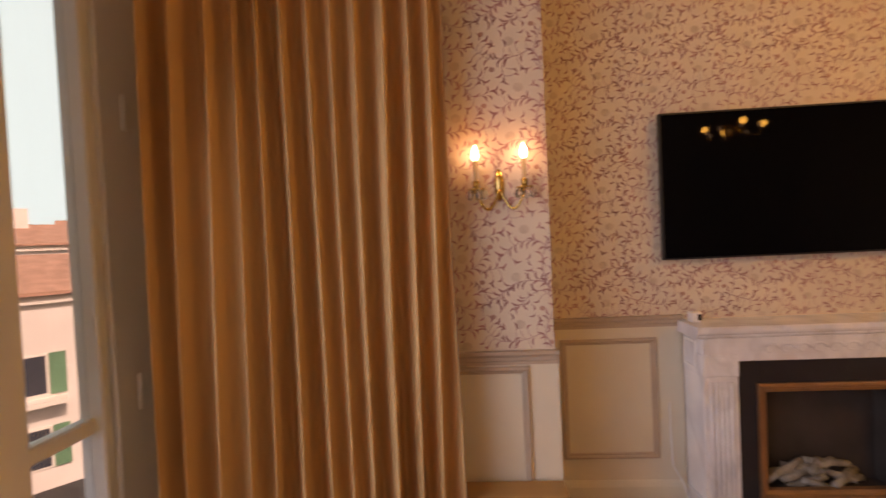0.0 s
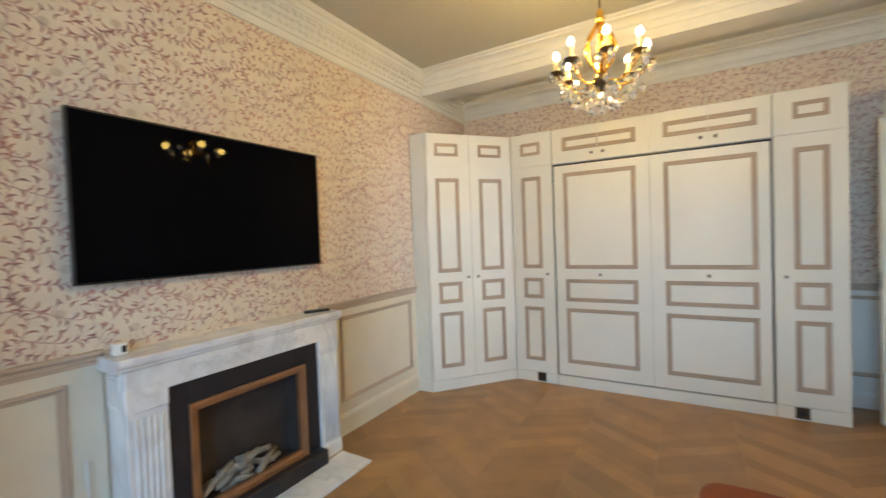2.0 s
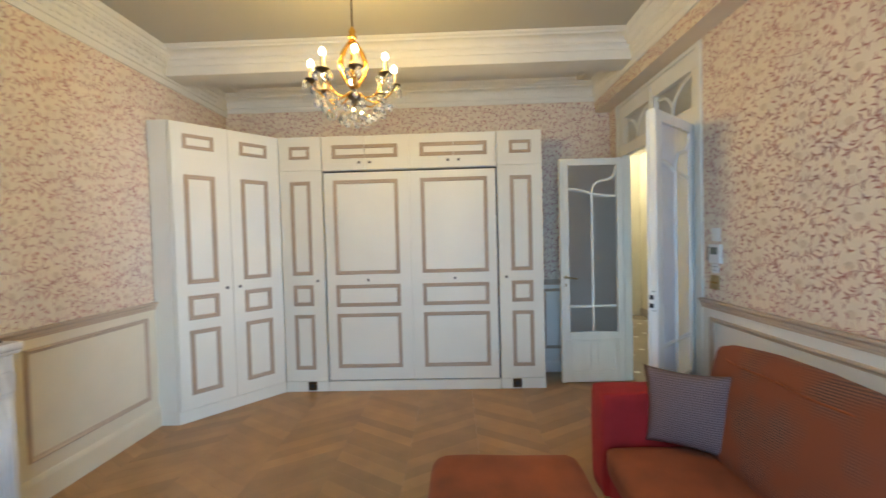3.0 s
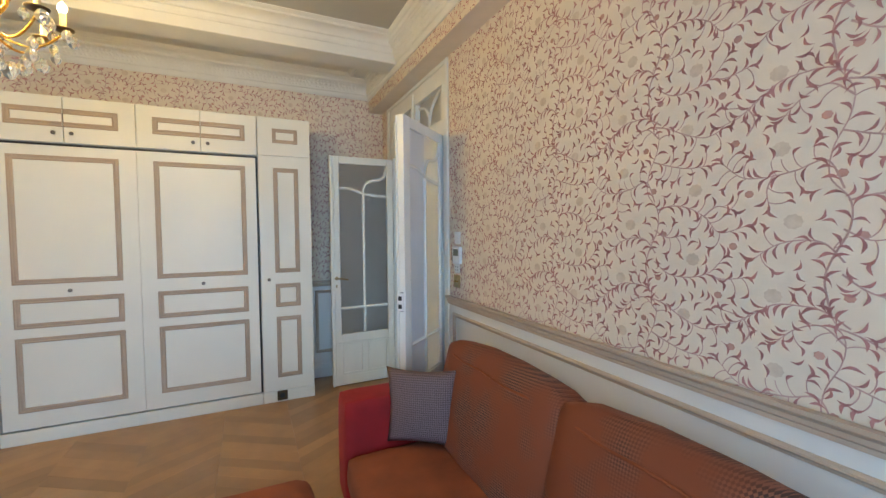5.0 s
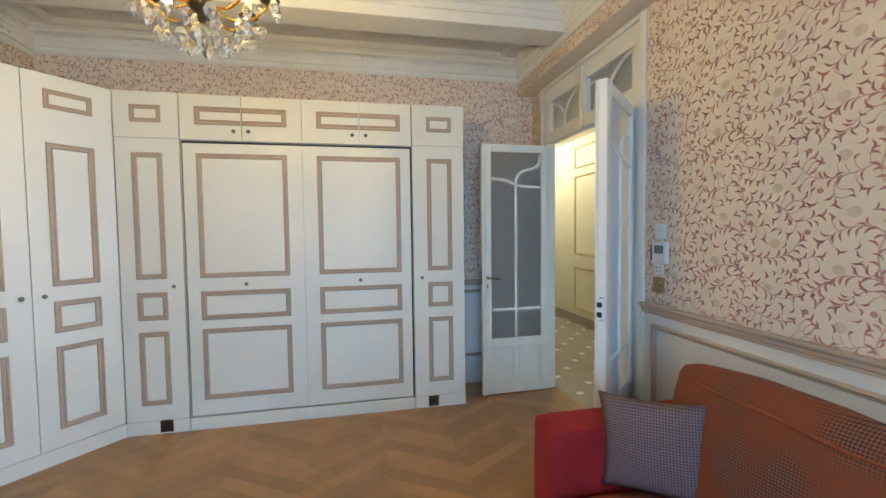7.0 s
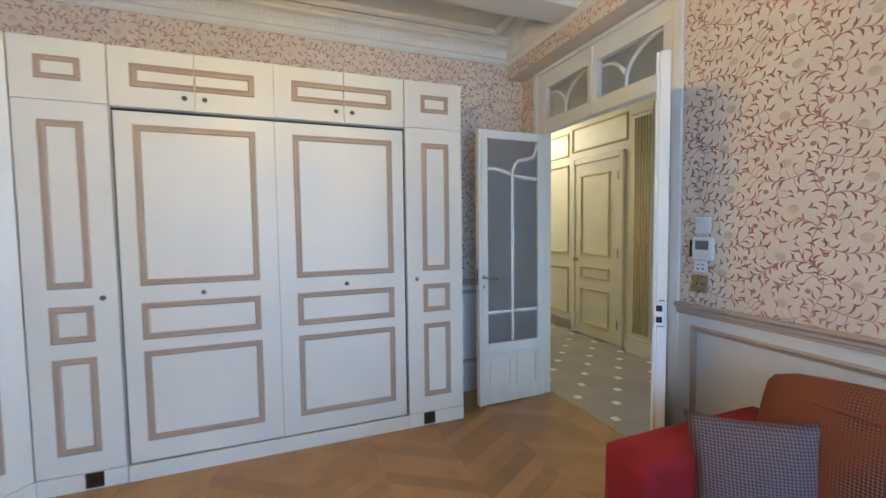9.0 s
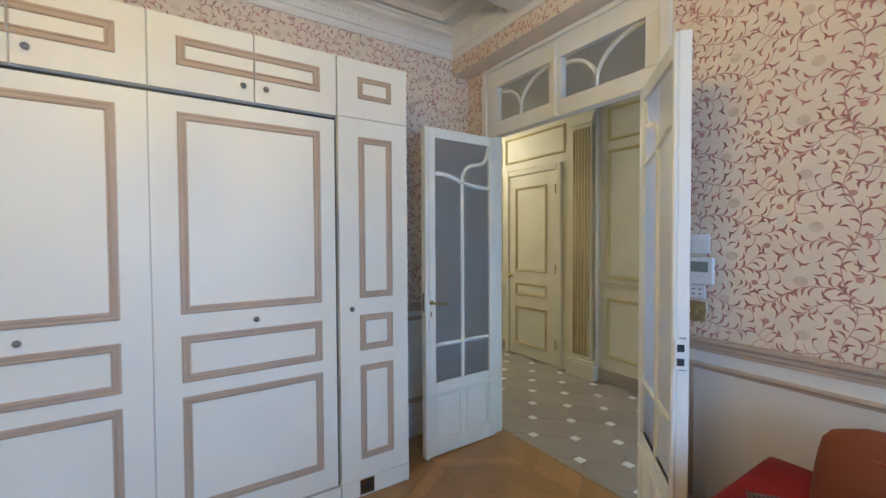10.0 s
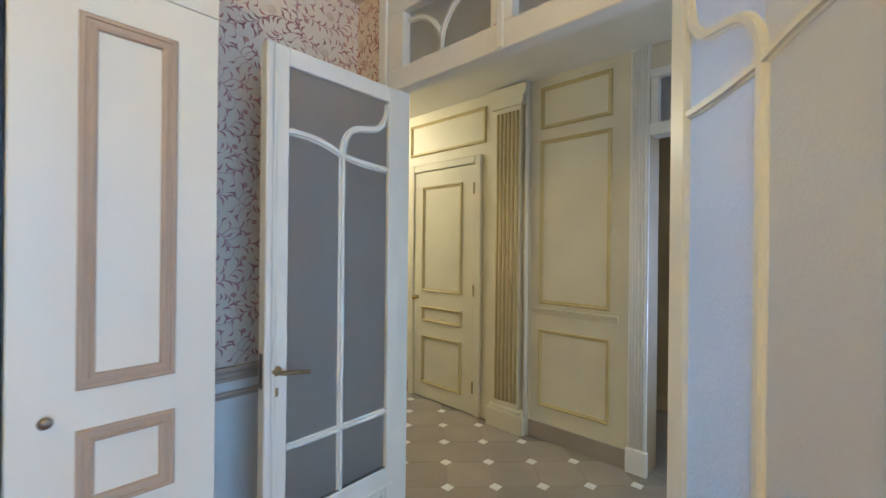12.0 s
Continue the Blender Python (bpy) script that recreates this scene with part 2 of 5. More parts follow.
def lathe(profile, steps=16, bm=None, m=None):
    """Turns a profile of (radius, height) round z."""
    own = bmesh.new()
    rings = []
    for r, z in profile:
        r = max(r, 1e-4)
        rings.append([own.verts.new((r * math.cos(2 * math.pi * i / steps), r * math.sin(2 * math.pi * i / steps), z)) for i in range(steps)])
    for a, b in zip(rings, rings[1:]):
        for i in range(steps):
            own.faces.new((a[i], a[(i + 1) % steps], b[(i + 1) % steps], b[i]))
    own.faces.new(rings[0][::-1])
    own.faces.new(rings[-1])
    if m is not None:
        own.transform(m)
    return own if bm is None else merge(bm, own)


def tube(points, radius, sides=8, bm=None, flat=1.0):
    """A rod along a polyline."""
    own = bmesh.new()
    pts = [Vector(p) for p in points]
    rings = []
    up = Vector((0, 0, 1))
    for i, p in enumerate(pts):
        d = (pts[min(i + 1, len(pts) - 1)] - pts[max(i - 1, 0)]).normalized()
        a = d.cross(up if abs(d.z) < 0.95 else Vector((1, 0, 0))).normalized()
        b = a.cross(d).normalized()
        r = radius(i / (len(pts) - 1)) if callable(radius) else radius
        rings.append([own.verts.new(p + (a * math.cos(2 * math.pi * k / sides) + b * flat * math.sin(2 * math.pi * k / sides)) * r) for k in range(sides)])
    for a, b in zip(rings, rings[1:]):
        for k in range(sides):
            own.faces.new((a[k], a[(k + 1) % sides], b[(k + 1) % sides], b[k]))
    own.faces.new(rings[0][::-1])
    own.faces.new(rings[-1])
    bmesh.ops.recalc_face_normals(own, faces=own.faces[:])
    return own if bm is None else merge(bm, own)


def picture_frame(u0, u1, v0, v1, profile, bm=None, m=None):
    """A mitred moulding round a rectangle in the xz plane; profile of (inset, rise towards -y)."""
    own = bmesh.new()
    rings = [[own.verts.new(c) for c in ((u0 + d, -h, v0 + d), (u1 - d, -h, v0 + d), (u1 - d, -h, v1 - d), (u0 + d, -h, v1 - d))] for d, h in profile]
    for a, b in zip(rings, rings[1:]):
        for i in range(4):
            own.faces.new((a[i], a[(i + 1) % 4], b[(i + 1) % 4], b[i]))
    if m is not None:
        own.transform(m)
    bmesh.ops.recalc_face_normals(own, faces=own.faces[:])
    return own if bm is None else merge(bm, own)


STEPPED = ((0, 0), (0, 0.006), (0.0045, 0.010), (0.012, 0.010), (0.0135, 0.006), (0.0225, 0.006), (0.025, 0.011), (0.0325, 0.009), (0.036, 0))
ROLL = ((0, 0), (0.0, 0.008), (0.005, 0.016), (0.011, 0.018), (0.017, 0.013), (0.020, 0.007), (0.027, 0.007), (0.031, 0))
# poses that take a panel drawn in xz, facing -y, to the walls of the room
FACE_W = lambda x, y: Matrix.Translation((x, y, 0)) @ Matrix.Rotation(radians(-90), 4, "Z")  # faces west; u runs to -y
FACE_S = lambda x, y: Matrix.Translation((x, y, 0))
FACE_N = lambda x, y: Matrix.Translation((x, y, 0)) @ Matrix.Rotation(radians(180), 4, "Z")  # faces north; u runs to -x


def structure(name, bm, mat, label, smooth=False):
    return tagged(part(name, bm, mat, None, label, smooth), category=name.split("_")[0], kind="structure")


# ---------- the large structure ----------
XW, XE, YN, PIER_X, PIER_Y, ZC = -5.4, 0.48, 4.06, -3.895, 3.60, 3.06
HY, HZ = -1.61, 2.80          # the hall's far wall and ceiling
structure("subfloor", box(XW - 0.3, XE + 0.2, -0.084, YN + 0.2, -0.2, -0.012), WOODDARK, "dark timber subfloor under the parquet")
wall_north = structure("wall_north", box(PIER_X, XE + 0.2, YN, YN + 0.2, 0, 3.3), PAPER, "north wall in pink vine wallpaper")
wall_pier = structure("wall_pier", box(XW - 0.3, PIER_X, PIER_Y, YN + 0.2, 0, 3.3), PAPER, "wall pier in pink vine wallpaper beside the window")
wall_east = structure("wall_east", box(XE, XE + 0.2, -0.2, YN, 0, 3.3), PAPER, "east wall in pink vine wallpaper behind the wardrobe")
DX0, DX1, DZ = -1.085, 0.255, 2.69   # opening of the double door
sw = box(XW - 0.3, DX0, -0.075, 0, 0, 3.3)
box(DX1, XE, -0.075, 0, 0, 3.3, bm=sw)
box(DX0, DX1, -0.075, 0, DZ, 3.3, bm=sw)
wall_south = structure("wall_south", sw, PAPER, "south wall in pink vine wallpaper with a double door")
soffit = structure("soffit_south", box(XW, XE, 0.0, 0.15, 2.71, 3.3), PAPER, "boxed soffit papered like the south wall")
# west wall with its window opening
WY0, WY1, WZ = 0.7, 3.32, 2.65
ww = box(XW - 0.3, XW, -0.18, WY0, 0, 3.3)
box(XW - 0.3, XW, WY1, PIER_Y, 0, 3.3, bm=ww)
box(XW - 0.3, XW, WY0, WY1, WZ, 3.3, bm=ww)
structure("wall_west", ww, PAPER, "west wall in pink wallpaper round the window")
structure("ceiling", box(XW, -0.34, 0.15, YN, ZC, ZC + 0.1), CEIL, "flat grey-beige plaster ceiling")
structure("ceiling_east", box(-0.34, XE, 0.15, YN, 3.0, 3.1), PLASTER, "recessed strip of ceiling above the wardrobe")
structure("beam", box(-0.48, -0.24, 0.15, YN, 2.86, 3.056, 0.004), PLASTER, "white plastered ceiling beam")


def cornice(name, run, a, b, wall, sign, z0, z1, reach, label):
    """A cove with beads along x or y; the wall's face at 'wall', reaching out by sign * reach."""
    prof = [(0, 0), (0.012, 0.0), (0.018, 0.02), (0.018, 0.045), (0.028, 0.05)]
    for i in range(9):
        q = i / 8 * math.pi / 2
        prof.append((0.03 + (0.62 - 0.03 / reach) * reach * (1 - math.cos(q)), 0.05 + 0.62 * (z1 - z0 - 0.05) * math.sin(q)))
    h = z1 - z0
    prof += [(reach * 0.66, h * 0.74), (reach * 0.74, h * 0.76), (reach * 0.78, h * 0.86), (reach * 0.9, h * 0.88), (reach, h * 0.95), (reach, h), (0, h)]
    pts = [(wall + sign * d, z0 + z) for d, z in prof]
    return structure(name, prism(pts, run, a, b), PLASTER, label)


cornice("cornice_north", "x", PIER_X, XE, YN, -1, 2.795, ZC, 0.13, "white plaster cornice with relief")
cornice("cornice_pier", "x", XW, PIER_X, PIER_Y, -1, 2.795, ZC, 0.13, "white plaster cornice over the pier")
cornice("cornice_south", "x", XW, XE, 0.15, 1, 2.82, ZC, 0.13, "white plaster cornice above the papered soffit")
cornice("cornice_east", "y", 0.15, YN, XE, -1, 2.83, 3.0, 0.15, "white plaster cornice above the wardrobe")
cornice("beam_moulding", "y", 0.15, YN, -0.48, -1, 2.935, ZC, 0.145, "stepped moulding along the beam")


def relief(name, run, a, b, wall, sign, z0, z1, reach, lift=0.004, size=1.0):
    """Rows of small modelled leaves in the cove of a cornice."""
    rng = random.Random(5)
    vs, fs = [], []
    h = z1 - z0
    s = a + 0.02
    while s < b - 0.02:
        for q, r in ((0.30, 0.016 * size), (0.75, 0.024 * size), (1.20, 0.018 * size)):
            d = 0.03 + (0.62 * reach - 0.03) * (1 - math.cos(q))
            z = z0 + 0.05 + 0.62 * (h - 0.05) * math.sin(q)
            c = Vector((s + rng.uniform(-0.012, 0.012), wall + sign * d, z))
            tilt = rng.uniform(-0.8, 0.8)
            n = Vector((0, sign * math.cos(q * 0.6), -math.sin(q * 0.6) - 0.2)).normalized()
            t1 = Vector((math.cos(tilt), 0, math.sin(tilt)))
            t1 = (t1 - n * t1.dot(n)).normalized()
            t2 = n.cross(t1)
            c = c + n * lift
            k = len(vs)
            for i in range(6):
                w = math.pi * i / 3
                p = c + t1 * math.cos(w) * r * 1.6 + t2 * math.sin(w) * r * 0.8 - n * 0.004
                vs.append(p)
            vs.append(c + n * r * 0.8 + t1 * r * 0.4)
            vs.append(c + n * r * 0.7 - t1 * r * 0.4)
            fs += [(k, k + 1, k + 6), (k + 5, k, k + 6), (k + 1, k + 2, k + 7, k + 6), (k + 2, k + 3, k + 7), (k + 3, k + 4, k + 7), (k + 4, k + 5, k + 6, k + 7)]
        s += 0.056 * size
    if run == "y":
        vs = [Vector((v.y, v.x, v.z)) for v in vs]
    me = bpy.data.meshes.new(name)
    me.from_pydata([tuple(v) for v in vs], [], fs)
    me.materials.append(PLASTER.m)
    for f in me.polygons:
        f.use_smooth = True
    ob = new(name, me)
    ob.parent = bpy.data.objects[name.replace("relief", "cornice")]
    tagged(ob, "moulded plaster leaves in the cove", kind="stuff")


relief("relief_north", "x", PIER_X, XE - 0.2, YN, -1, 2.795, ZC, 0.13, 0.016)
relief("relief_south", "x", XW, XE - 0.2, 0.15, 1, 2.82, ZC, 0.13)
relief("relief_east", "y", 0.28, YN - 0.12, XE, -1, 2.83, 3.0, 0.15, 0.002, 0.62)

# stepped frame on the recessed strip of ceiling
fr = picture_frame(-0.20, 0.285, 0.36, YN - 0.24, ((0, 0), (0, 0.020), (0.012, 0.026), (0.024, 0.018), (0.034, 0.018), (0.044, 0.010), (0.055, 0)))
structure("ceiling_frame", moved(fr, Matrix(((1, 0, 0, 0), (0, 0, 1, 0), (0, 1, 0, 3.0), (0, 0, 0, 1)))), PLASTER, "stepped plaster frame on the recessed ceiling strip")

# ---------- wainscot, rails, skirting ----------


def rail(length, h=0.060, out=0.03):
    """A moulded dado rail along local x, facing -y, its top at z = 0."""
    prof = [(0, 0), (-out, 0), (-out, -0.012), (-out * 0.8, -0.02), (-out * 0.55, -0.026), (-out * 0.5, -0.040), (-out * 0.3, -0.047), (-out * 0.3, -h), (0, -h)]
    return prism(prof, "x", 0, length)


def wainscot(name, m, length, ztop, mat, mould, panels, skirt_h, label, skirt_mat=None):
    """Painted panelling on one wall: field, dado rail, skirting and mitred panel frames."""
    th = tagged(part(name, box(0, length, -0.010, 0, 0.0, ztop - 0.02), mat, None, "", at=m), label, "wainscot", kind="structure")
    r = rail(length)
    r.transform(Matrix.Translation((0, -0.010, ztop)))
    part("dado_rail", r, mould, th, "moulded dado rail")
    sk = prism([(-0.010, 0), (-0.026, 0), (-0.026, skirt_h - 0.03), (-0.020, skirt_h - 0.012), (-0.014, skirt_h), (-0.010, skirt_h)], "x", 0, length)
    part("skirting", sk, skirt_mat or mat, th)
    for u0, u1, z0, z1 in panels:
        part("panel_frame", picture_frame(u0, u1, z0, z1, ROLL, m=Matrix.Translation((0, -0.010, 0))), mould, th)
    return th


wainscot("wainscot_north_west", FACE_S(PIER_X, YN), 0.75, 1.012, CREAM, DADO, [(0.12, 0.62, 0.25, 0.895)], 0.13, "cream panelling between pier and fireplace")
wainscot("wainscot_north_east", FACE_S(-1.90, YN), 1.215, 1.0, CREAM, DADO, [(0.20, 1.12, 0.245, 0.885)], 0.16, "cream panelling between fireplace and wardrobe")
wainscot("wainscot_pier", FACE_S(XW, PIER_Y), PIER_X - XW + 0.012, 0.975, CREAM, DADO, [(0.62, 1.39, 0.25, 0.905)], 0.13, "cream panelling on the pier")
wainscot("wainscot_south", FACE_N(-1.12, 0), 4.28, 1.010, GREYWHITE, DADO, [(0.087, 4.1, 0.25, 0.897)], 0.13, "white panelling with taupe mouldings behind the sofa")
wainscot("wainscot_east", FACE_W(XE, 0.81), 0.80, 0.985, GREYWHITE, DADO, [(0.08, 0.74, 0.25, 0.885)], 0.13, "white panelling beside the glazed door")

# ---------- wardrobe wall ----------
KNOB = ((0.0, -0.0), (0.006, 0.0), (0.006, 0.012), (0.012, 0.016), (0.014, 0.023), (0.010, 0.030), (0.0, 0.032))


def knob(parent, u, z, y=0.0):
    k = lathe(KNOB, 14)
    k.transform(Matrix.Translation((u, y, z)) @ Matrix.Rotation(radians(90), 4, "X"))
    part("knob", k, STEEL, parent, "small steel knob", True)


def door_leaf(parent, name, u0, u1, z0, z1, panels, knobs, gap=0.002):
    d = part(name, box(u0 + gap, u1 - gap, 0.0, 0.019, z0 + gap, z1 - gap, 0.0015), CABINET, parent)
    for a, b, c, e in panels:
        part("moulding", picture_frame(a, b, c, e, FINE if e > 2.2 else STEPPED), TAN, d, "taupe stepped moulding")
    for u, z in knobs:
        knob(d, u, z)
    return d


WARD = "white-painted built-in wardrobe wall"
TALL = ((1.125, 2.018), (0.83, 1.03), (0.215, 0.745), (2.228, 2.348))
FINE = tuple((d * 0.82, h * 0.8) for d, h in STEPPED)


def narrow_unit(name, y0, y1, p0, p1, knob_y, label):
    """y: the plan's extent; p: that of the panels."""
    th = thing(name, label, "wardrobe", WARD, FACE_W(0, 0))
    body = box(-y1, -y0, 0.021, 0.47, 0.10, 2.44, 0.002)
    part("body", body, CABINET, th)
    part("plinth", box(-y1, -y0, 0.0, 0.46, 0.0, 0.098, 0.002), CABINET, th)
    door_leaf(th, "door", -y1, -y0, 0.10, 2.12, [(-p1, -p0, a, b) for a, b in TALL[:3]], [(-knob_y, 1.07)])
    door_leaf(th, "top_door", -y1, -y0, 2.12, 2.44, [(-p1, -p0, *TALL[3])], [], 0.0006)
    return th


narrow_unit("narrow_wardrobe", 0.812, 1.232, 0.915, 1.116, 1.168, "narrow white wardrobe with taupe mouldings, door shut")
narrow_unit("narrow_wardrobe", 2.895, 3.303, 3.006, 3.200, 2.957, "narrow white wardrobe between wall bed and corner unit")

bed = thing("wall_bed", "white fold-up wall bed with taupe mouldings, closed", "wall bed", WARD, FACE_W(0, 0))
# black body stands in for the shade in the gaps round the front panels
part("body", box(-2.89, -1.236, 0.03, 0.47, 0.09, 2.11), BLACK, bed, "bed case in black for the shade in its gaps")
part("plinth", box(-2.89, -1.236, 0.0, 0.46, 0.0, 0.094, 0.002), CABINET, bed)
for y0, y1, p0, p1, ky in ((2.062, 2.878, 2.17, 2.788, 2.475), (1.249, 2.062, 1.328, 1.957, 1.65)):
    door_leaf(bed, "front_panel", -y1, -y0, 0.106, 2.092, [(-p1, -p0, 1.122, 2.020), (-p1, -p0, 0.814, 1.024), (-p1, -p0, 0.225, 0.748)], [(-ky, 1.07)], 0.001)

for y0, ym, y1, p0, p1 in ((2.06, 2.478, 2.89, 2.165, 2.79), (1.236, 1.64, 2.06, 1.325, 1.955)):
    th = thing("overhead_cabinet", "white overhead cupboard with two small doors, shut", "cabinet", WARD, FACE_W(0, 0))
    part("body", box(-y1, -y0, 0.021, 0.47, 2.112, 2.44, 0.002), CABINET, th)
    for a, b, pa, pb, k in ((ym, y1, ym, p1, ym + 0.05), (y0, ym, p0, ym, ym - 0.05)):
        d = door_leaf(th, "door", -b, -a, 2.113, 2.44, [], [(-k, 2.18)], 0.0025)
        # half of the long panel's moulding, open at the seam
        fr = picture_frame(-pb, -pa, 2.225, 2.352, STEPPED)
        cut = -ym
        out = [f for f in fr.faces if abs(f.calc_center_median().x - cut) < 0.030 and abs(f.normal.x) + abs(f.normal.y) > 0.5 and abs(f.normal.z) < 0.3 and all(abs(v.co.x - cut) < 0.05 for v in f.verts)]
        bmesh.ops.delete(fr, geom=out, context="FACES")
        for v in fr.verts:
            if abs(v.co.x - cut) < 0.05:
                v.co.x = cut + (0.003 if v.co.x > cut or (v.co.x == cut and -pa > cut) else -0.003)
        part("moulding", fr, TAN, d, "taupe stepped moulding")

corner = thing("corner_wardrobe", "white two-door corner wardrobe with taupe mouldings, shut", "wardrobe", WARD,
               Matrix.Translation((-0.69, 3.883, 0)) @ Matrix.Rotation(math.atan2(-0.58, 0.69), 4, "Z"))
inv = corner.matrix_basis.inverted()
body = prism([(-0.69, 4.05), (-0.69, 3.898), (-0.675, 3.898), (0.0, 3.330), (0.02, 3.315), (0.47, 3.315), (0.47, 4.05)], "z", 0.10, 2.44)
part("body", moved(body, inv), CABINET, corner)
part("plinth", moved(prism([(-0.69, 4.05), (-0.69, 3.885), (0.0, 3.305), (0.44, 3.315), (0.44, 4.05)], "z", 0.0, 0.098), inv), CABINET, corner)
part("end_stile", box(0.0, 0.011, 0.0, 0.018, 0.10, 2.44, 0.002), CABINET, corner)
for u0, u1, p0, p1, k in ((0.012, 0.445, 0.096, 0.330, 0.392), (0.445, 0.898, 0.543, 0.787, 0.496)):
    door_leaf(corner, "door", u0, u1, 0.10, 2.44, [(p0, p1, a, b) for a, b in TALL], [(k, 1.07)])


def socket(m, label):
    th = thing("power_socket", label, "socket", "sockets in the plinth", m)
    part("plate", box(-0.042, 0.042, -0.007, 0, -0.042, 0.042, 0.002), BRONZE, th)
    w = lathe(((0.0, 0.0), (0.020, 0.0), (0.022, 0.003), (0.0, 0.0031)), 16)
    part("well", moved(w, Matrix.Translation((0, -0.007, 0)) @ Matrix.Rotation(radians(90), 4, "X")), PLASTIC_B, th)


socket(FACE_W(0, 1.083) @ Matrix.Translation((0, 0, 0.055)), "dark bronze power socket in the wardrobe plinth")
socket(FACE_W(0, 3.046) @ Matrix.Translation((0, 0, 0.055)), "dark bronze power socket in the wardrobe plinth")

# ---------- double glazed door to the hall ----------


def glazing_bar(points, w=0.0135, d=0.017):
    """A moulded bar swept along a line in the xz plane, its fillets on both faces."""
    bm = bmesh.new()
    prof = ((-w, d * 0.35), (-w * 0.55, d * 0.5), (-w * 0.5, d), (w * 0.5, d), (w * 0.55, d * 0.5), (w, d * 0.35), (w, -d * 0.35), (w * 0.55, -d * 0.5), (w * 0.5, -d), (-w * 0.5, -d), (-w * 0.55, -d * 0.5), (-w, -d * 0.35))
    pts = [Vector(p) for p in points]
    rings = []
    for i, p in enumerate(pts):
        t = (pts[min(i + 1, len(pts) - 1)] - pts[max(i - 1, 0)]).normalized()
        n = Vector((-t.z, 0, t.x))
        rings.append([bm.verts.new(p + n * a + Vector((0, b, 0))) for a, b in prof])
    k = len(prof)
    for a, b in zip(rings, rings[1:]):
        for i in range(k):
            bm.faces.new((a[i], a[(i + 1) % k], b[(i + 1) % k], b[i]))
    bm.faces.new(rings[0][::-1])
    bm.faces.new(rings[-1])
    bmesh.ops.recalc_face_normals(bm, faces=bm.faces[:])
    return bm


frame_bm = box(0.165, DX1 + 0.0, -0.075, -0.002, 0, 2.2)
box(DX0, -0.975, -0.075, -0.002, 0, 2.2, bm=frame_bm)
door_1 = tagged(part("door_1", frame_bm, TRIM), "white painted frame of the double door", "door frame", kind="structure")
part("transom_bar", box(DX0, DX1, -0.075, -0.004, 2.2, 2.30, 0.004), TRIM, door_1)
part("transom_head", box(DX0, DX1, -0.075, -0.004, 2.553, 2.69, 0.003), TRIM, door_1)
for x0, x1 in ((DX0, -0.985), (-0.455, -0.358), (0.135, DX1)):
    part("transom_stile", box(x0, x1, -0.075, -0.003, 2.30, 2.553, 0.003), TRIM, door_1)
part("centre_bead", box(-0.425, -0.395, -0.003, 0.012, 2.20, 2.66, 0.006), TRIM, door_1)
for x0, x1 in ((-0.985, -0.455), (-0.358, 0.135)):
    part("transom_glass", box(x0 - 0.01, x1 + 0.01, -0.052, -0.047, 2.29, 2.563), FROST_DIM, door_1, "frosted transom glass")
    w = x1 - x0
    xm = x1 - w * 0.42
    arc1 = [(xm, -0.045, 2.296), (xm, -0.045, 2.34)] + [(xm + (x1 - xm) * (1 - math.cos(i / 12 * 1.5708)), -0.045, 2.345 + 0.175 * math.sin(i / 12 * 1.5708)) for i in range(13)]
    arc2 = [(xm - (xm - x0) * (1 - math.cos(i / 12 * 1.5708)), -0.045, 2.345 + 0.21 * math.sin(i / 12 * 1.5708)) for i in range(13)]
    for arc in (arc1, arc2):
        part("glazing_bar", glazing_bar(arc, 0.0115, 0.014), TRIM, door_1)
for x0, x1, z0, z1 in ((-1.125, -1.065, 0, 2.705), (0.235, 0.29, 0, 2.705), (-1.065, 0.235, 2.672, 2.705)):
    part("casing", box(x0, x1, 0.0, 0.016, z0, z1, 0.005), TRIM, door_1)


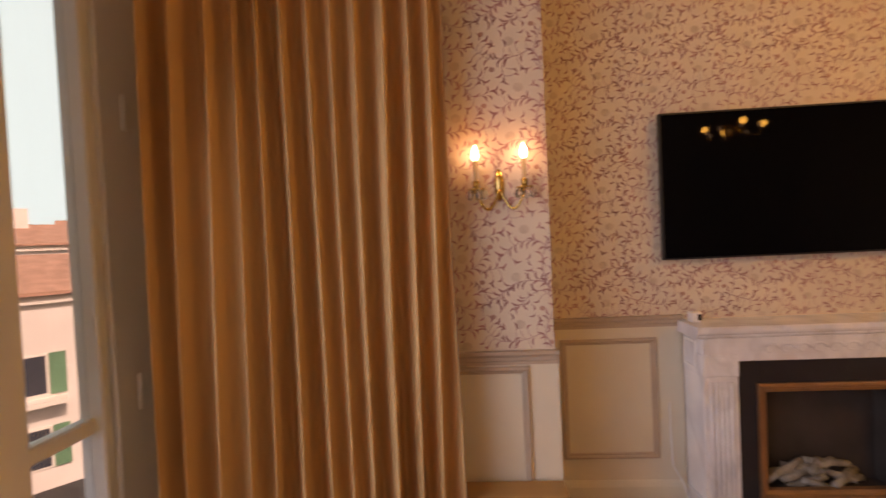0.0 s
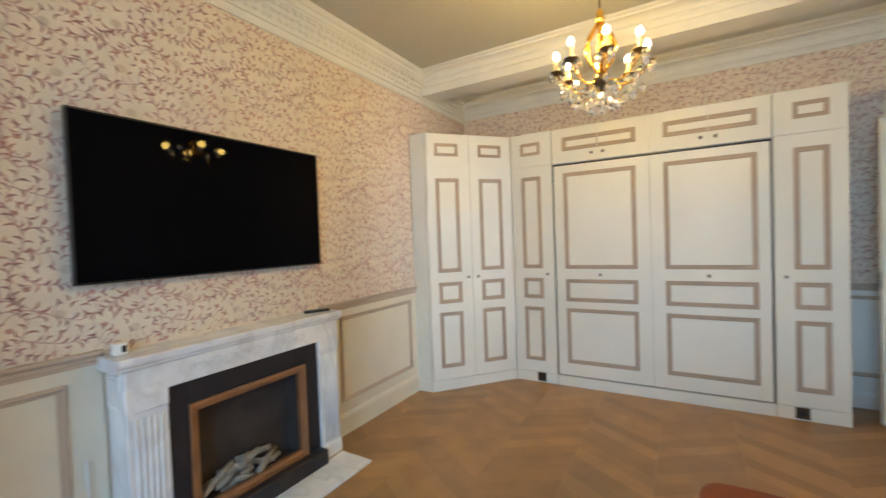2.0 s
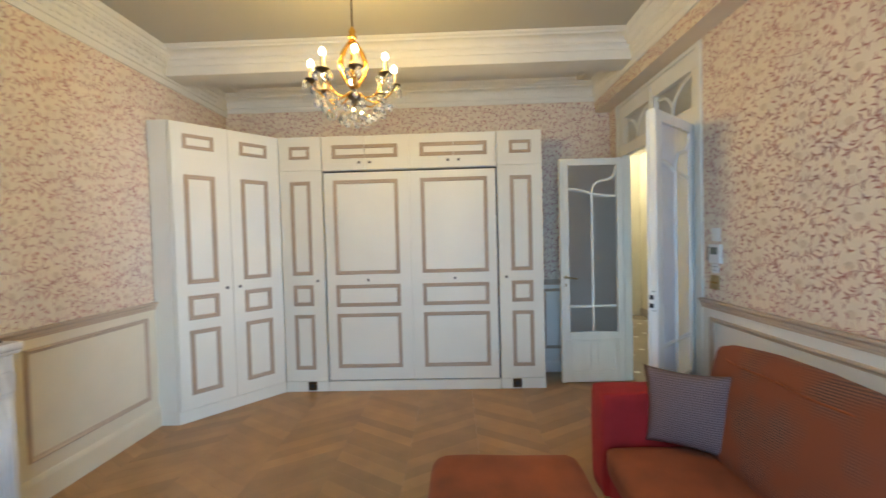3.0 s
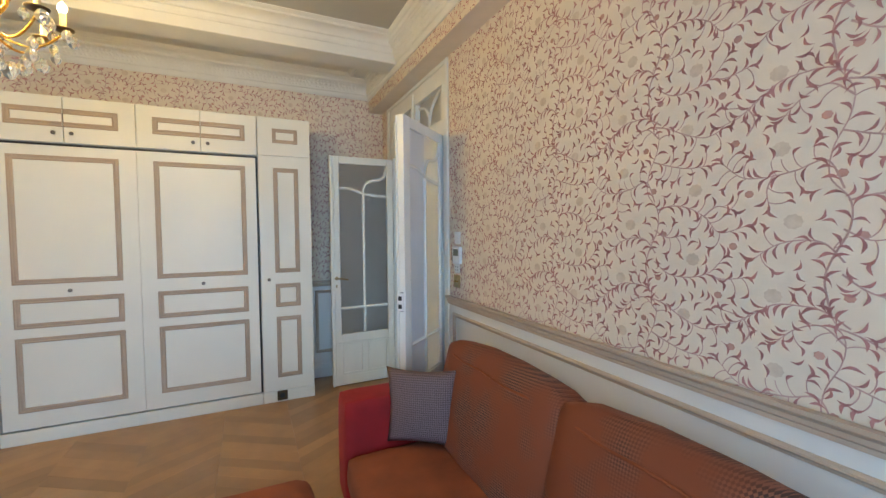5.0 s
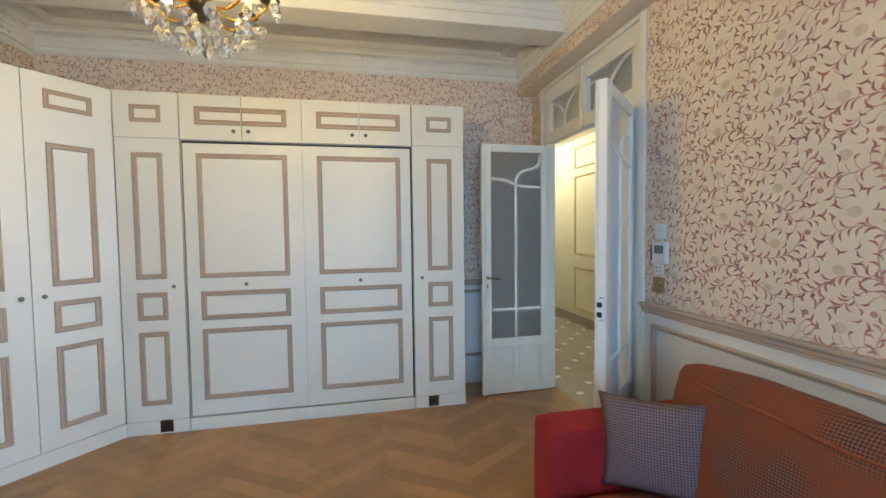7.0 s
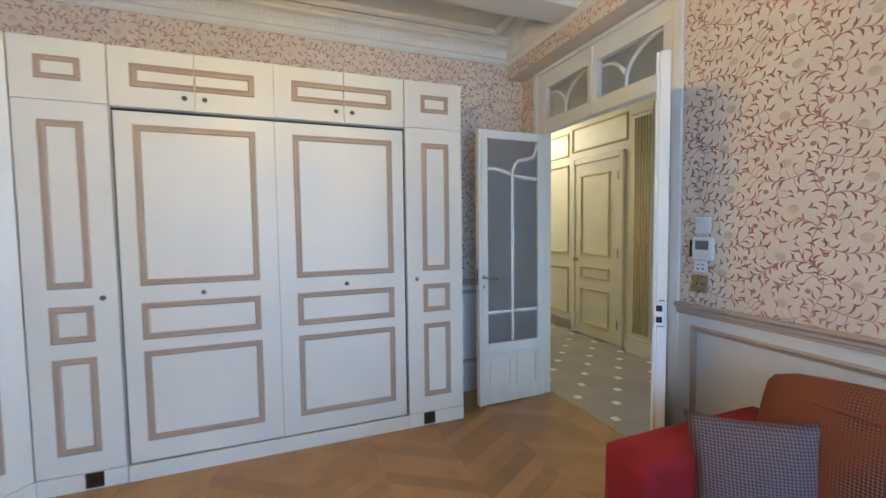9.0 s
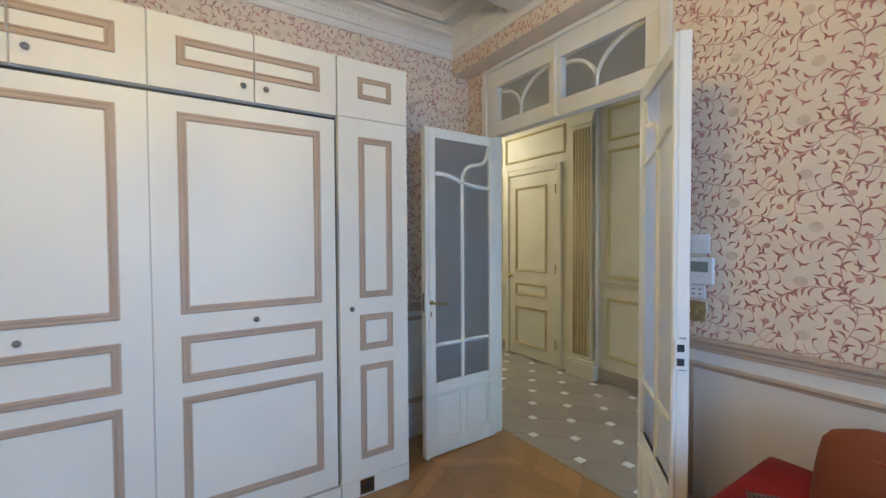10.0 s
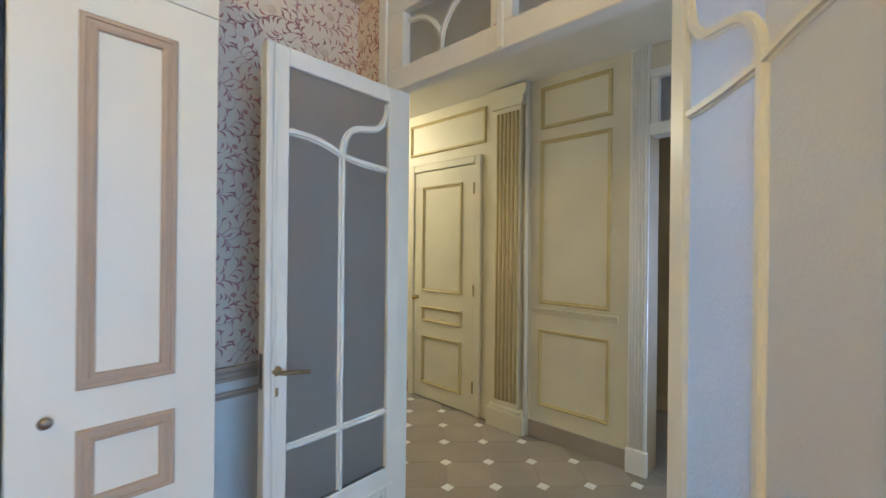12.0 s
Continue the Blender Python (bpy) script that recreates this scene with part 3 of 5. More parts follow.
def glazed_leaf(name, label, hinge, angle, w, mirror, glass, side_glass):
    """A french-door leaf: x runs from the hinge stile to the lock stile."""
    sx = -1 if mirror else 1
    th = thing(name, label, "door", "leaves of the double door", Matrix.Translation(hinge) @ Matrix.Rotation(radians(angle), 4, "Z"))
    T, H, g0, g1 = 0.021, 2.178, 0.50, 2.112

    def put(nm, bm, mat, lab="", smooth=False, parent=None):
        if mirror:
            bm.transform(Matrix.Diagonal((1, -1, 1, 1)))
            bmesh.ops.reverse_faces(bm, faces=bm.faces[:])
        return part(nm, bm, mat, parent or th, lab, smooth)

    put("hinge_stile", box(0, 0.062, -T, T, 0.008, H, 0.003), WORN)
    put("lock_stile", box(w - 0.085, w, -T, T, 0.008, H, 0.003), WORN)
    put("meeting_bead", box(w - 0.020, w + 0.004, T, T + 0.016, 0.008, H - 0.004, 0.005), WORN)
    put("stile_bead", box(w - 0.040, w - 0.028, T - 0.001, T + 0.006, 0.008, H - 0.004, 0.003), WORN)
    put("top_rail", box(0.062, w - 0.085, -T, T, g1, H, 0.003), WORN)
    low = box(0.062, w - 0.085, -T + 0.006, T - 0.006, 0.008, g0, 0.002)
    put("bottom_panel", low, WORN)
    xa, xb = 0.062, w - 0.085
    xm = (xa + xb) / 2
    put("bottom_rail", box(xa, xb, -T, T, 0.008, 0.10, 0.003), WORN)
    put("middle_rail", box(xa, xb, -T, T, g0 - 0.08, g0, 0.003), WORN)
    put("drip_moulding", box(xa - 0.03, xb + 0.03, T, T + 0.010, g0 - 0.085, g0 - 0.070, 0.004), WORN)
    for a, b in ((xa, xm - 0.012), (xm + 0.012, xb)):
        for s in (1, -1):
            f = picture_frame(a + 0.012, b - 0.012, 0.115, g0 - 0.095, ((0, 0), (0.0, 0.006), (0.010, 0.007), (0.014, 0)))
            f.transform(Matrix.Translation((0, s * (-T + 0.006), 0)) @ Matrix.Diagonal((1, s, 1, 1)))
            put("panel_bead", f, WORN)
    put("pane", box(xm, xb + 0.008, -0.003, 0.003, g0 - 0.008, g1 + 0.008), glass, "frosted obscure glass")
    put("pane", box(xa - 0.008, xm, -0.003, 0.003, g0 - 0.008, g1 + 0.008), side_glass, "frosted obscure glass")
    bars = [
        [(xm, 0, g0), (xm, 0, 1.836)],
        [(xa, 0, 0.745), (xb, 0, 0.745)],
        [(xb + (xm - xb) * i / 12, 0, 1.882 - 0.046 * (i / 12) ** 1.3 + 0.012 * math.sin(i / 12 * math.pi)) for i in range(13)],
        [(xm + (xa - xm) * i / 12, 0, 1.836 - 0.024 * math.sin(i / 12 * 1.5708)) for i in range(13)],
        [(xm + (xa - xm) * (0.5 - 0.5 * math.cos(i / 16 * math.pi)) , 0, 1.836 + 0.262 * (i / 16 + 0.13 * math.sin(i / 16 * 2 * math.pi))) for i in range(17)],
    ]
    for b in bars:
        put("glazing_bar", glazing_bar(b), WORN)
    put("lock_plate", box(w - 0.001, w + 0.002, -0.010, 0.012, 0.98, 1.10), STEEL)
    h = tube([(w - 0.045, T, 1.035), (w - 0.045, T + 0.04, 1.035), (w - 0.06, T + 0.05, 1.035), (w - 0.10, T + 0.052, 1.03), (w - 0.145, T + 0.05, 1.022)], 0.008, 8)
    return th, put, h


leaf_l, put, h = glazed_leaf("glazed_door", "white open glazed door leaf with frosted panes and curved bars", (0.150, 0.015, 0), 91.5, 0.612, False, FROST_DIM, FROST_DIM)
put("lever_handle", h, OLDBRASS, "aged brass lever handle", True)
put("keyhole", box(0.560, 0.572, 0.021, 0.024, 0.945, 0.975, 0.001), OLDBRASS)
rose = lathe(((0.0, 0.0), (0.016, 0.0), (0.018, 0.004), (0.012, 0.008), (0.0, 0.009)), 14)
put("handle_rose", moved(rose, Matrix.Translation((0.567, 0.021, 1.035)) @ Matrix.Rotation(radians(-90), 4, "X")), OLDBRASS)
leaf_r, put, h = glazed_leaf("glazed_door", "white open glazed door leaf with steel lock case on its edge", (-0.992, 0.006, 0), 132.5, 0.63, True, FROST_LIT, HAMMER_LIT)
h.free()
put("lock_case", box(0.632, 0.640, -0.012, 0.030, 0.985, 1.095, 0.002), PLASTIC_W, "white lock keep with black slots")
for z in (1.012, 1.062):
    put("lock_slot", box(0.640, 0.642, -0.002, 0.022, z - 0.012, z + 0.014), BLACK)
for z in (0.25, 1.1, 1.95):
    for leaf, y in ((leaf_l, 0), (leaf_r, 0)):
        part("hinge", lathe(((0.0, -0.045), (0.007, -0.045), (0.007, 0.045), (0.0, 0.048)), 8, m=Matrix.Translation((-0.006, 0.0, z))), WORN, leaf)

# ---------- the hall beyond ----------
HX0, HX1, HW2 = -2.9, 3.4, -1.625
structure("hall_floor", box(HX0, HX1, -2.9, -0.082, -0.2, -0.004), GROUT, "grout bed of the hall's tiled floor")
hall_far = structure("wall_hall_far", box(0.435, HX1, HY - 0.2, HY, 0, HZ), HALLP, "cream panelled hall wall with a door")
hw = box(-0.43, 0.435, HW2 - 0.2, HW2, 0, HZ)
box(-1.25, -0.43, HW2 - 0.2, HW2, 2.64, HZ, bm=hw)
box(HX0, -1.25, HW2 - 0.2, HW2, 0, HZ, bm=hw)
hall_side = structure("wall_hall_side", hw, HALLP, "cream panelled hall wall with a dado rail")
structure("wall_hall_east", box(HX1, HX1 + 0.2, -2.0, 0, 0, HZ), HALLP, "cream end wall of the hall")
structure("ceiling_hall", box(HX0, HX1 + 0.2, -2.9, -0.075, HZ, HZ + 0.1), PLASTER, "white hall ceiling")
structure("wall_hall_near", box(XE, HX1, -0.18, -0.02, 0, HZ), HALLP, "cream near wall of the hall")
hwest = box(HX0 - 0.2, HX0, -2.9, -1.55, 0, HZ)
box(HX0 - 0.2, HX0, -0.45, -0.08, 0, HZ, bm=hwest)
box(HX0 - 0.2, HX0, -1.55, -0.45, 2.5, HZ, bm=hwest)
structure("wall_hall_west", hwest, HALLP, "cream end wall of the hall with a window opening")
structure("wall_side_room", box(HX0, -1.18, -3.1, -2.9, 0, HZ, bm=box(-0.55, HX1, -3.1, -2.9, 0, HZ, bm=box(-1.18, -0.55, -3.1, -2.9, 2.35, HZ, bm=box(-1.18, -0.55, -3.1, -2.9, 0, 0.15)))), DIM_TONE, "side room wall with the room's dimness in its brown")
structure("wall_side_room_east", box(0.10, 0.30, -2.9, HW2 - 0.2, 0, HZ), DIM_TONE, "side room's east wall with the dimness in its brown")

for name, x0, x1, zs, y in (("far", 1.90, 2.55, ((0.22, 0.86), (1.05, 2.25), (2.36, 2.68)), HY), ("side", -0.200, 0.352, ((0.257, 0.852), (1.049, 2.314), (2.401, 2.724)), HW2)):
    for z0, z1 in zs:
        part("panel_frame", moved(picture_frame(x0, x1, z0, z1, ROLL), Matrix.Translation((0, y, 0)) @ Matrix.Rotation(radians(180), 4, "Z") @ Matrix.Translation((-(x0 + x1), 0, 0))), HALLM, hall_far if name == "far" else hall_side, "yellowish gilt-toned panel moulding")
part("panel_frame", moved(picture_frame(0.87, 1.83, 2.39, 2.705, ROLL), Matrix.Translation((2.70, HY, 0)) @ Matrix.Rotation(radians(180), 4, "Z")), HALLM, hall_far, "yellowish gilt-toned panel moulding")
r = rail(0.680, 0.052)
part("dado_rail", moved(r, Matrix.Translation((0.425, HW2, 1.018)) @ Matrix.Rotation(radians(180), 4, "Z")), HALLP, hall_side)
part("skirting", box(-0.316, 0.435, HW2, HW2 + 0.016, 0, 0.13, 0.003), STONE, hall_side, "stone skirting")
part("skirting", box(1.79, HX1, HY, HY + 0.016, 0, 0.13, 0.003), STONE, hall_far, "stone skirting")
part("corner_pipe", tube([(0.452, HW2 + 0.034, 0.0), (0.452, HW2 + 0.034, HZ)], 0.016, 10), TRIM, hall_side, "white painted pipe in the corner", True)

pil = thing("pilaster", "cream fluted pilaster with a yellow-toned shaft", "pilaster", "", Matrix.Translation((0.622, HY, 0)))
part("base", box(-0.175, 0.175, 0, 0.075, 0, 0.15, 0.004), HALLP, pil)
part("base_moulding", box(-0.16, 0.16, 0, 0.065, 0.15, 0.185, 0.01, seg=2), HALLP, pil)
part("shaft", box(-0.125, 0.125, 0, 0.045, 0.185, 2.62), HALLP, pil)
for i in range(6):
    x = -0.095 + i * 0.038
    part("flute_bead", tube([(x, 0.047, 0.23), (x, 0.047, 2.58)], 0.0105, 8), HALLM, pil, smooth=True)
part("capital", prism([(-0.14, 2.62), (0.14, 2.62), (0.155, 2.65), (0.155, 2.69), (0.18, 2.72), (0.18, 2.78), (-0.18, 2.78), (-0.18, 2.72), (-0.155, 2.69), (-0.155, 2.65)], "y", 0, 0.07), HALLP, pil)

# panelled hall door, shut
hd = thing("hall_door", "cream three-panel hall door, shut, with a brass knob", "door", "", Matrix.Translation((1.36, HY, 0)) @ Matrix.Rotation(radians(180), 4, "Z"))
part("leaf", box(-0.385, 0.385, -0.018, 0, 0.008, 2.215, 0.003), HALLP, hd)
for z0, z1 in ((0.15, 0.622), (0.757, 0.905), (1.05, 2.07)):
    part("moulding", moved(picture_frame(-0.268, 0.240, z0, z1, ROLL), Matrix.Translation((0, -0.018, 0))), HALLM, hd, "yellowish panel moulding")
for x0, x1, z0, z1 in ((-0.455, -0.388, 0, 2.29), (0.388, 0.455, 0, 2.29), (-0.388, 0.388, 2.22, 2.29)):
    part("casing", box(x0, x1, -0.034, 0, z0, z1, 0.006), HALLP, hd)
k = lathe(((0.0, 0.0), (0.020, 0.0), (0.020, 0.004), (0.008, 0.008), (0.008, 0.03), (0.022, 0.038), (0.024, 0.052), (0.0, 0.062)), 14)
part("knob", moved(k, Matrix.Translation((-0.340, -0.018, 0.985)) @ Matrix.Rotation(radians(90), 4, "X")), BRASS, hd, "round brass knob", True)
for z in (0.25, 1.1, 2.0):
    part("hinge", lathe(((0.0, -0.05), (0.008, -0.05), (0.008, 0.05), (0.0, 0.055)), 8, m=Matrix.Translation((0.384, -0.036, z))), OLDBRASS, hd)

# fluted casing of the dim doorway, with a small glazed light above
dc = tagged(part("door_2", box(-0.442, -0.324, HW2, HW2 + 0.020, 0.16, HZ, 0.002), TRIM), "white fluted casing of a dim doorway", "door frame", kind="structure")
for i in range(5):
    x = -0.423 + i * 0.020
    part("reed", tube([(x, HW2 + 0.020, 0.17), (x, HW2 + 0.020, HZ - 0.02)], 0.0075, 6), TRIM, dc, smooth=True)
part("plinth_block", box(-0.450, -0.316, HW2, HW2 + 0.034, 0, 0.16, 0.003), TRIM, dc)
# jamb takes the same brown, so the doorway's shade is in its colour
part("near_jamb", box(-0.442, -0.432, HW2 - 0.2, HW2 - 0.001, 0, 2.64, 0.002), DIM_TONE, dc, "door jamb in brown that includes the doorway's shade")
part("head", box(-1.168, -0.444, HW2 - 0.1, HW2 + 0.026, 2.21, 2.288, 0.006), TRIM, dc)
part("light_head", box(-1.168, -0.444, HW2 - 0.08, HW2 + 0.016, 2.585, 2.64, 0.004), TRIM, dc)
part("light_stile", box(-0.492, -0.446, HW2 - 0.08, HW2 + 0.012, 2.290, 2.583, 0.004), TRIM, dc)
part("light_glass", box(-1.168, -0.492, HW2 - 0.045, HW2 - 0.040, 2.288, 2.585), FROST_DIM, dc, "frosted glass over the doorway")
part("far_jamb", box(-1.25, -1.17, HW2 - 0.2, HW2 + 0.02, 0, 2.64, 0.002), TRIM, dc)

# unseen recessed ceiling lamp that lights the far end of the hall
hl = thing("ceiling_spot", "unseen white recessed ceiling lamp, lit, in the hall", "ceiling lamp", "hall ceiling lamps", Matrix.Translation((2.25, -0.85, HZ)))
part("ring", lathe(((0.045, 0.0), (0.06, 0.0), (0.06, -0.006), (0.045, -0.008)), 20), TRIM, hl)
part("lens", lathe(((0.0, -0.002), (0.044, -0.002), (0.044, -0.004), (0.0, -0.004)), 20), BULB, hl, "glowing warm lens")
# second fitting and its lamp are added fill in place of daylight at the east end
fill_fitting = copy_thing(hl, Matrix.Translation((3.0, -0.85, HZ)))
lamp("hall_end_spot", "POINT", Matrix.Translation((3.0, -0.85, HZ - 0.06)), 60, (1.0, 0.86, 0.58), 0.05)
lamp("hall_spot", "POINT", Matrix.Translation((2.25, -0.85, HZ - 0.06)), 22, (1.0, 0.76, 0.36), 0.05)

# ---------- fireplace ----------
fp = thing("fireplace", "white marble fireplace with black slate surround and unlit gas fire", "fireplace", "", Matrix.Translation((-2.517, YN, 0)))
FX = 0.615   # half width of the body
FY = -0.185  # front of the body
OX0, OX1 = -0.45, 0.452


for x0, x1, s in ((-FX, OX0, -1), (OX1, FX, 1)):
    part("jamb", box(x0, x1, FY, -0.003, 0.11, 0.845, 0.003), MARBLE, fp)
    part("foot", box(x0 - 0.008, x1 + 0.004, FY - 0.008, -0.003, 0.022, 0.11, 0.004), MARBLE, fp)
    part("cap_block", box(x0 - 0.004, x1 + 0.002, FY - 0.006, -0.003, 0.735, 0.845, 0.004), MARBLE, fp)
    for i in range(5):
        x = (x0 + x1) / 2 + (i - 2) * 0.024
        part("reed", tube([(x, FY - 0.001, 0.135), (x, FY - 0.001, 0.71)], 0.0085, 8, flat=1.0), MARBLE, fp, "shallow carved reed", True)
for i in range(9):
    x = -0.30 + i * 0.075
    swell = [(x + 0.034 * math.cos(q) * (1 - 0.08 * q), FY - 0.002, 0.867 + 0.026 * math.sin(q) * (1 - 0.08 * q)) for q in [k * 0.42 for k in range(13)]]
    part("carved_scroll", tube(swell, lambda t: 0.008 * (1 - 0.5 * t), 6), MARBLE, fp, "scroll carved in the frieze", True)
part("lintel", box(-FX, FX, FY - 0.003, -0.003, 0.808, 0.925, 0.004), MARBLE, fp)
sh = prism([(0, 0.925), (FY - 0.008, 0.925), (FY - 0.016, 0.935), (FY - 0.016, 0.942), (FY - 0.026, 0.95), (FY - 0.030, 0.96), (FY - 0.030, 0.978), (FY - 0.024, 0.984), (0, 0.984)], "x", -0.648, 0.640)
part("mantel_shelf", sh, MARBLE, fp)
for x0, x1, z0, z1 in ((OX0, -0.345, 0.11, 0.808), (0.335, OX1, 0.11, 0.808), (-0.345, 0.335, 0.68, 0.808)):
    part("slate_panel", box(x0, x1, FY + 0.02, FY + 0.045, z0, z1, 0.001), BLACK, fp, "matt black slate surround")
part("slate_sill", box(OX0, OX1 + 0.0, FY - 0.05, FY + 0.06, 0.022, 0.115, 0.004), BLACK, fp, "black slate sill")
cf = moved(picture_frame(-0.356, 0.346, 0.115, 0.692, ((0, 0), (0, 0.022), (0.012, 0.026), (0.016, 0.018), (0.026, 0.018), (0.030, 0.012), (0.045, 0.006), (0.046, -0.02))), Matrix.Translation((0, FY + 0.028, 0)))
part("copper_frame", cf, COPPER, fp, "copper trim round the firebox")
X0, X1 = -0.326, 0.316
for nm, ex in (("firebox_side", (X0 - 0.01, X0, FY + 0.05, -0.003, 0.13, 0.67)), ("firebox_side", (X1, X1 + 0.01, FY + 0.05, -0.003, 0.13, 0.67)),
               ("firebox_back", (X0, X1, -0.018, -0.003, 0.13, 0.67)), ("firebox_top", (X0, X1, FY + 0.05, -0.003, 0.67, 0.685)), ("firebox_bed", (X0, X1, FY + 0.05, -0.003, 0.115, 0.13))):
    part(nm, box(*ex), SOOT, fp, "dark brown steel firebox")
rnd = random.Random(4)
for i in range(16):
    a, l = rnd.uniform(-1.0, 1.0), rnd.uniform(0.05, 0.11)
    c = Vector((rnd.uniform(X0 + 0.13, X1 - 0.13), rnd.uniform(-0.11, -0.05), 0.155 + 0.022 * (i % 5)))
    d = Vector((math.cos(a), math.sin(a) * 0.5, rnd.uniform(-0.25, 0.35))).normalized() * l
    pts = [c - d, c - d * 0.4 + Vector((0, 0, rnd.uniform(-0.01, 0.01))), c + d * 0.3, c + d]
    part("ceramic_log", tube(pts, lambda t: 0.019 * (1 - 0.25 * abs(t - 0.4)), 7), LOG, fp, "pale ceramic log", True)
part("hearth_slab", box(-FX - 0.02, FX - 0.005, -0.455, FY - 0.012, 0.002, 0.022, 0.003), MARBLE, fp)
part("air_vent", moved(picture_frame(0.02, 0.13, 0.76, 0.90, ((0, 0), (0, 0.008), (0.01, 0.008), (0.014, 0.002), (0.06, 0.002))), Matrix.Translation((-FX, -0.002, 0)) @ Matrix.Rotation(radians(-90), 4, "Z")), PLASTIC_W, fp, "white vent grille on the side")
part("vent_mesh", box(-FX - 0.0085, -FX - 0.001, -0.118, -0.032, 0.775, 0.885), MARBLE, fp, "pale mesh of the vent")

tv = thing("television", "large black wall television, switched off", "television", "", Matrix.Translation((-2.563, YN, 1.68)))
part("case", box(-0.66, 0.66, -0.030, -0.002, -0.36, 0.36, 0.004), PLASTIC_B, tv)
part("bezel", moved(picture_frame(-0.674, 0.674, -0.377, 0.377, ((0, -0.02), (0, 0.004), (0.008, 0.005), (0.009, 0.001))), Matrix.Translation((0, -0.046, 0))), PLASTIC_B, tv, "thin black bezel")
part("screen", box(-0.667, 0.667, -0.049, -0.030, -0.370, 0.370), SCREEN, tv, "glossy dark screen")

# ---------- parquet ----------
COLW, SHEAR, PITCH, Y_BASE = 0.47, 0.29, 0.113, 3.40


def plank_mesh(y0, y1, slope):
    """A bevelled parquet plank: a parallelogram from y0 to y1 (0 to COLW), slanting by slope."""
    bm = bmesh.new()
    e = 0.0006
    lo, hi = [], []
    for inset, z, out in ((0, 0, hi), (-e, -0.003, lo)):
        for y, s in ((y0, 1), (y1, -1)):
            for x in (e, PITCH - e):
                out.append((x + slope * SHEAR * y / COLW, y + s * (e + inset), z))
    order = (0, 1, 3, 2)
    top = [bm.verts.new(hi[i]) for i in order]
    low = [bm.verts.new((*lo[i][:2], -0.010)) for i in order]
    f = [bm.faces.new(top)]
    for i in range(4):
        f.append(bm.faces.new((top[i], top[(i + 1) % 4], low[(i + 1) % 4], low[i])))
    bmesh.ops.recalc_face_normals(bm, faces=f)
    me = bpy.data.meshes.new("plank")
    bm.to_mesh(me)
    bm.free()
    me.materials.append(OAK.m)
    return me


parquet = thing("floor", "honey oak parquet laid in chevrons", "floor", kind="structure")
rest = bmesh.new()
for k in range(-8, 2):
    y = Y_BASE + k * COLW
    a, b = max(0, -0.085 - y), min(COLW, YN + 0.0 - y)
    slope = 1 if k % 2 else -1
    me = plank_mesh(a, b, slope)
    x = XW - 0.3
    while x < XE:
        lim0, lim1 = x + min(0, slope * SHEAR), x + PITCH + max(0, slope * SHEAR)
        if lim1 < XE + 0.15 and lim0 > XW - 0.28:
            if x > -3.35:
                ob = new("plank", me)
                ob.location = (x, y, 0)
                ob.parent = parquet
            else:
                tmp = bmesh.new()
                tmp.from_mesh(me)
                merge(rest, tmp, Matrix.Translation((x, y, 0)))
        x += PITCH
tagged(part("plank_field", rest, OAK, parquet, "more oak chevron planks near the window"), kind="stuff")
part("threshold", box(-0.975, 0.165, -0.10, -0.083, -0.01, 0.003, 0.001), OLDBRASS, parquet, "thin brass threshold strip")

# hall tiles: octagons laid on the diagonal with small white cabochons
tiles = thing("hall_tiles", "beige stone tiles with small white cabochons", "floor", kind="structure")
S, C, G = 0.2095, 0.031, 0.0013


def poly_mesh(name, pts, mat, z=0.0):
    bm = prism(pts, "z", -0.010, z)
    me = bpy.data.meshes.new(name)
    bm.to_mesh(me)
    bm.free()
    me.materials.append(mat.m)
    return me


o, q = S - C - G, C - G * 0.4
octo = poly_mesh("tile", [(o, -q), (o, q), (q, o), (-q, o), (-o, q), (-o, -q), (-q, -o), (q, -o)], STONE)
cabo = poly_mesh("cabochon", [(-C + G, -C + G), (C - G, -C + G), (C - G, C - G), (-C + G, C - G)], CABOCHON, 0.0006)
OCT = [(o, -q), (o, q), (q, o), (-q, o), (-o, q), (-o, -q), (-q, -o), (q, -o)]


def cut_above(pts, lim):
    """The part of a polygon below y = lim."""
    out = []
    for (ax, ay), (bx, by) in zip(pts, pts[1:] + pts[:1]):
        if ay <= lim:
            out.append((ax, ay))
        if (ay <= lim) != (by <= lim):
            f = (lim - ay) / (by - ay)
            out.append((ax + (bx - ax) * f, lim))
    return out


for i in range(-13, 15):
    for j in range(0, 9):
        x, y = -0.012 + i * S, -0.222 - (j - 1) * S
        if (y < HY + 0.02 and x > 0.25) or y < HW2 + 0.02 or x > 3.3 or x < -2.7:
            continue
        if (i + j - 1) % 2 == 0:
            if y > -0.14:
                continue
            ob = new("cabochon", cabo)
        elif y > -0.29:
            # border tiles are cut along the threshold
            ob = new("tile", poly_mesh("tile", cut_above(OCT, -0.102 - y), STONE))
        else:
            ob = new("tile", octo)
        ob.location = (x, y, 0)
        ob.parent = tiles

# ---------- soft furniture ----------


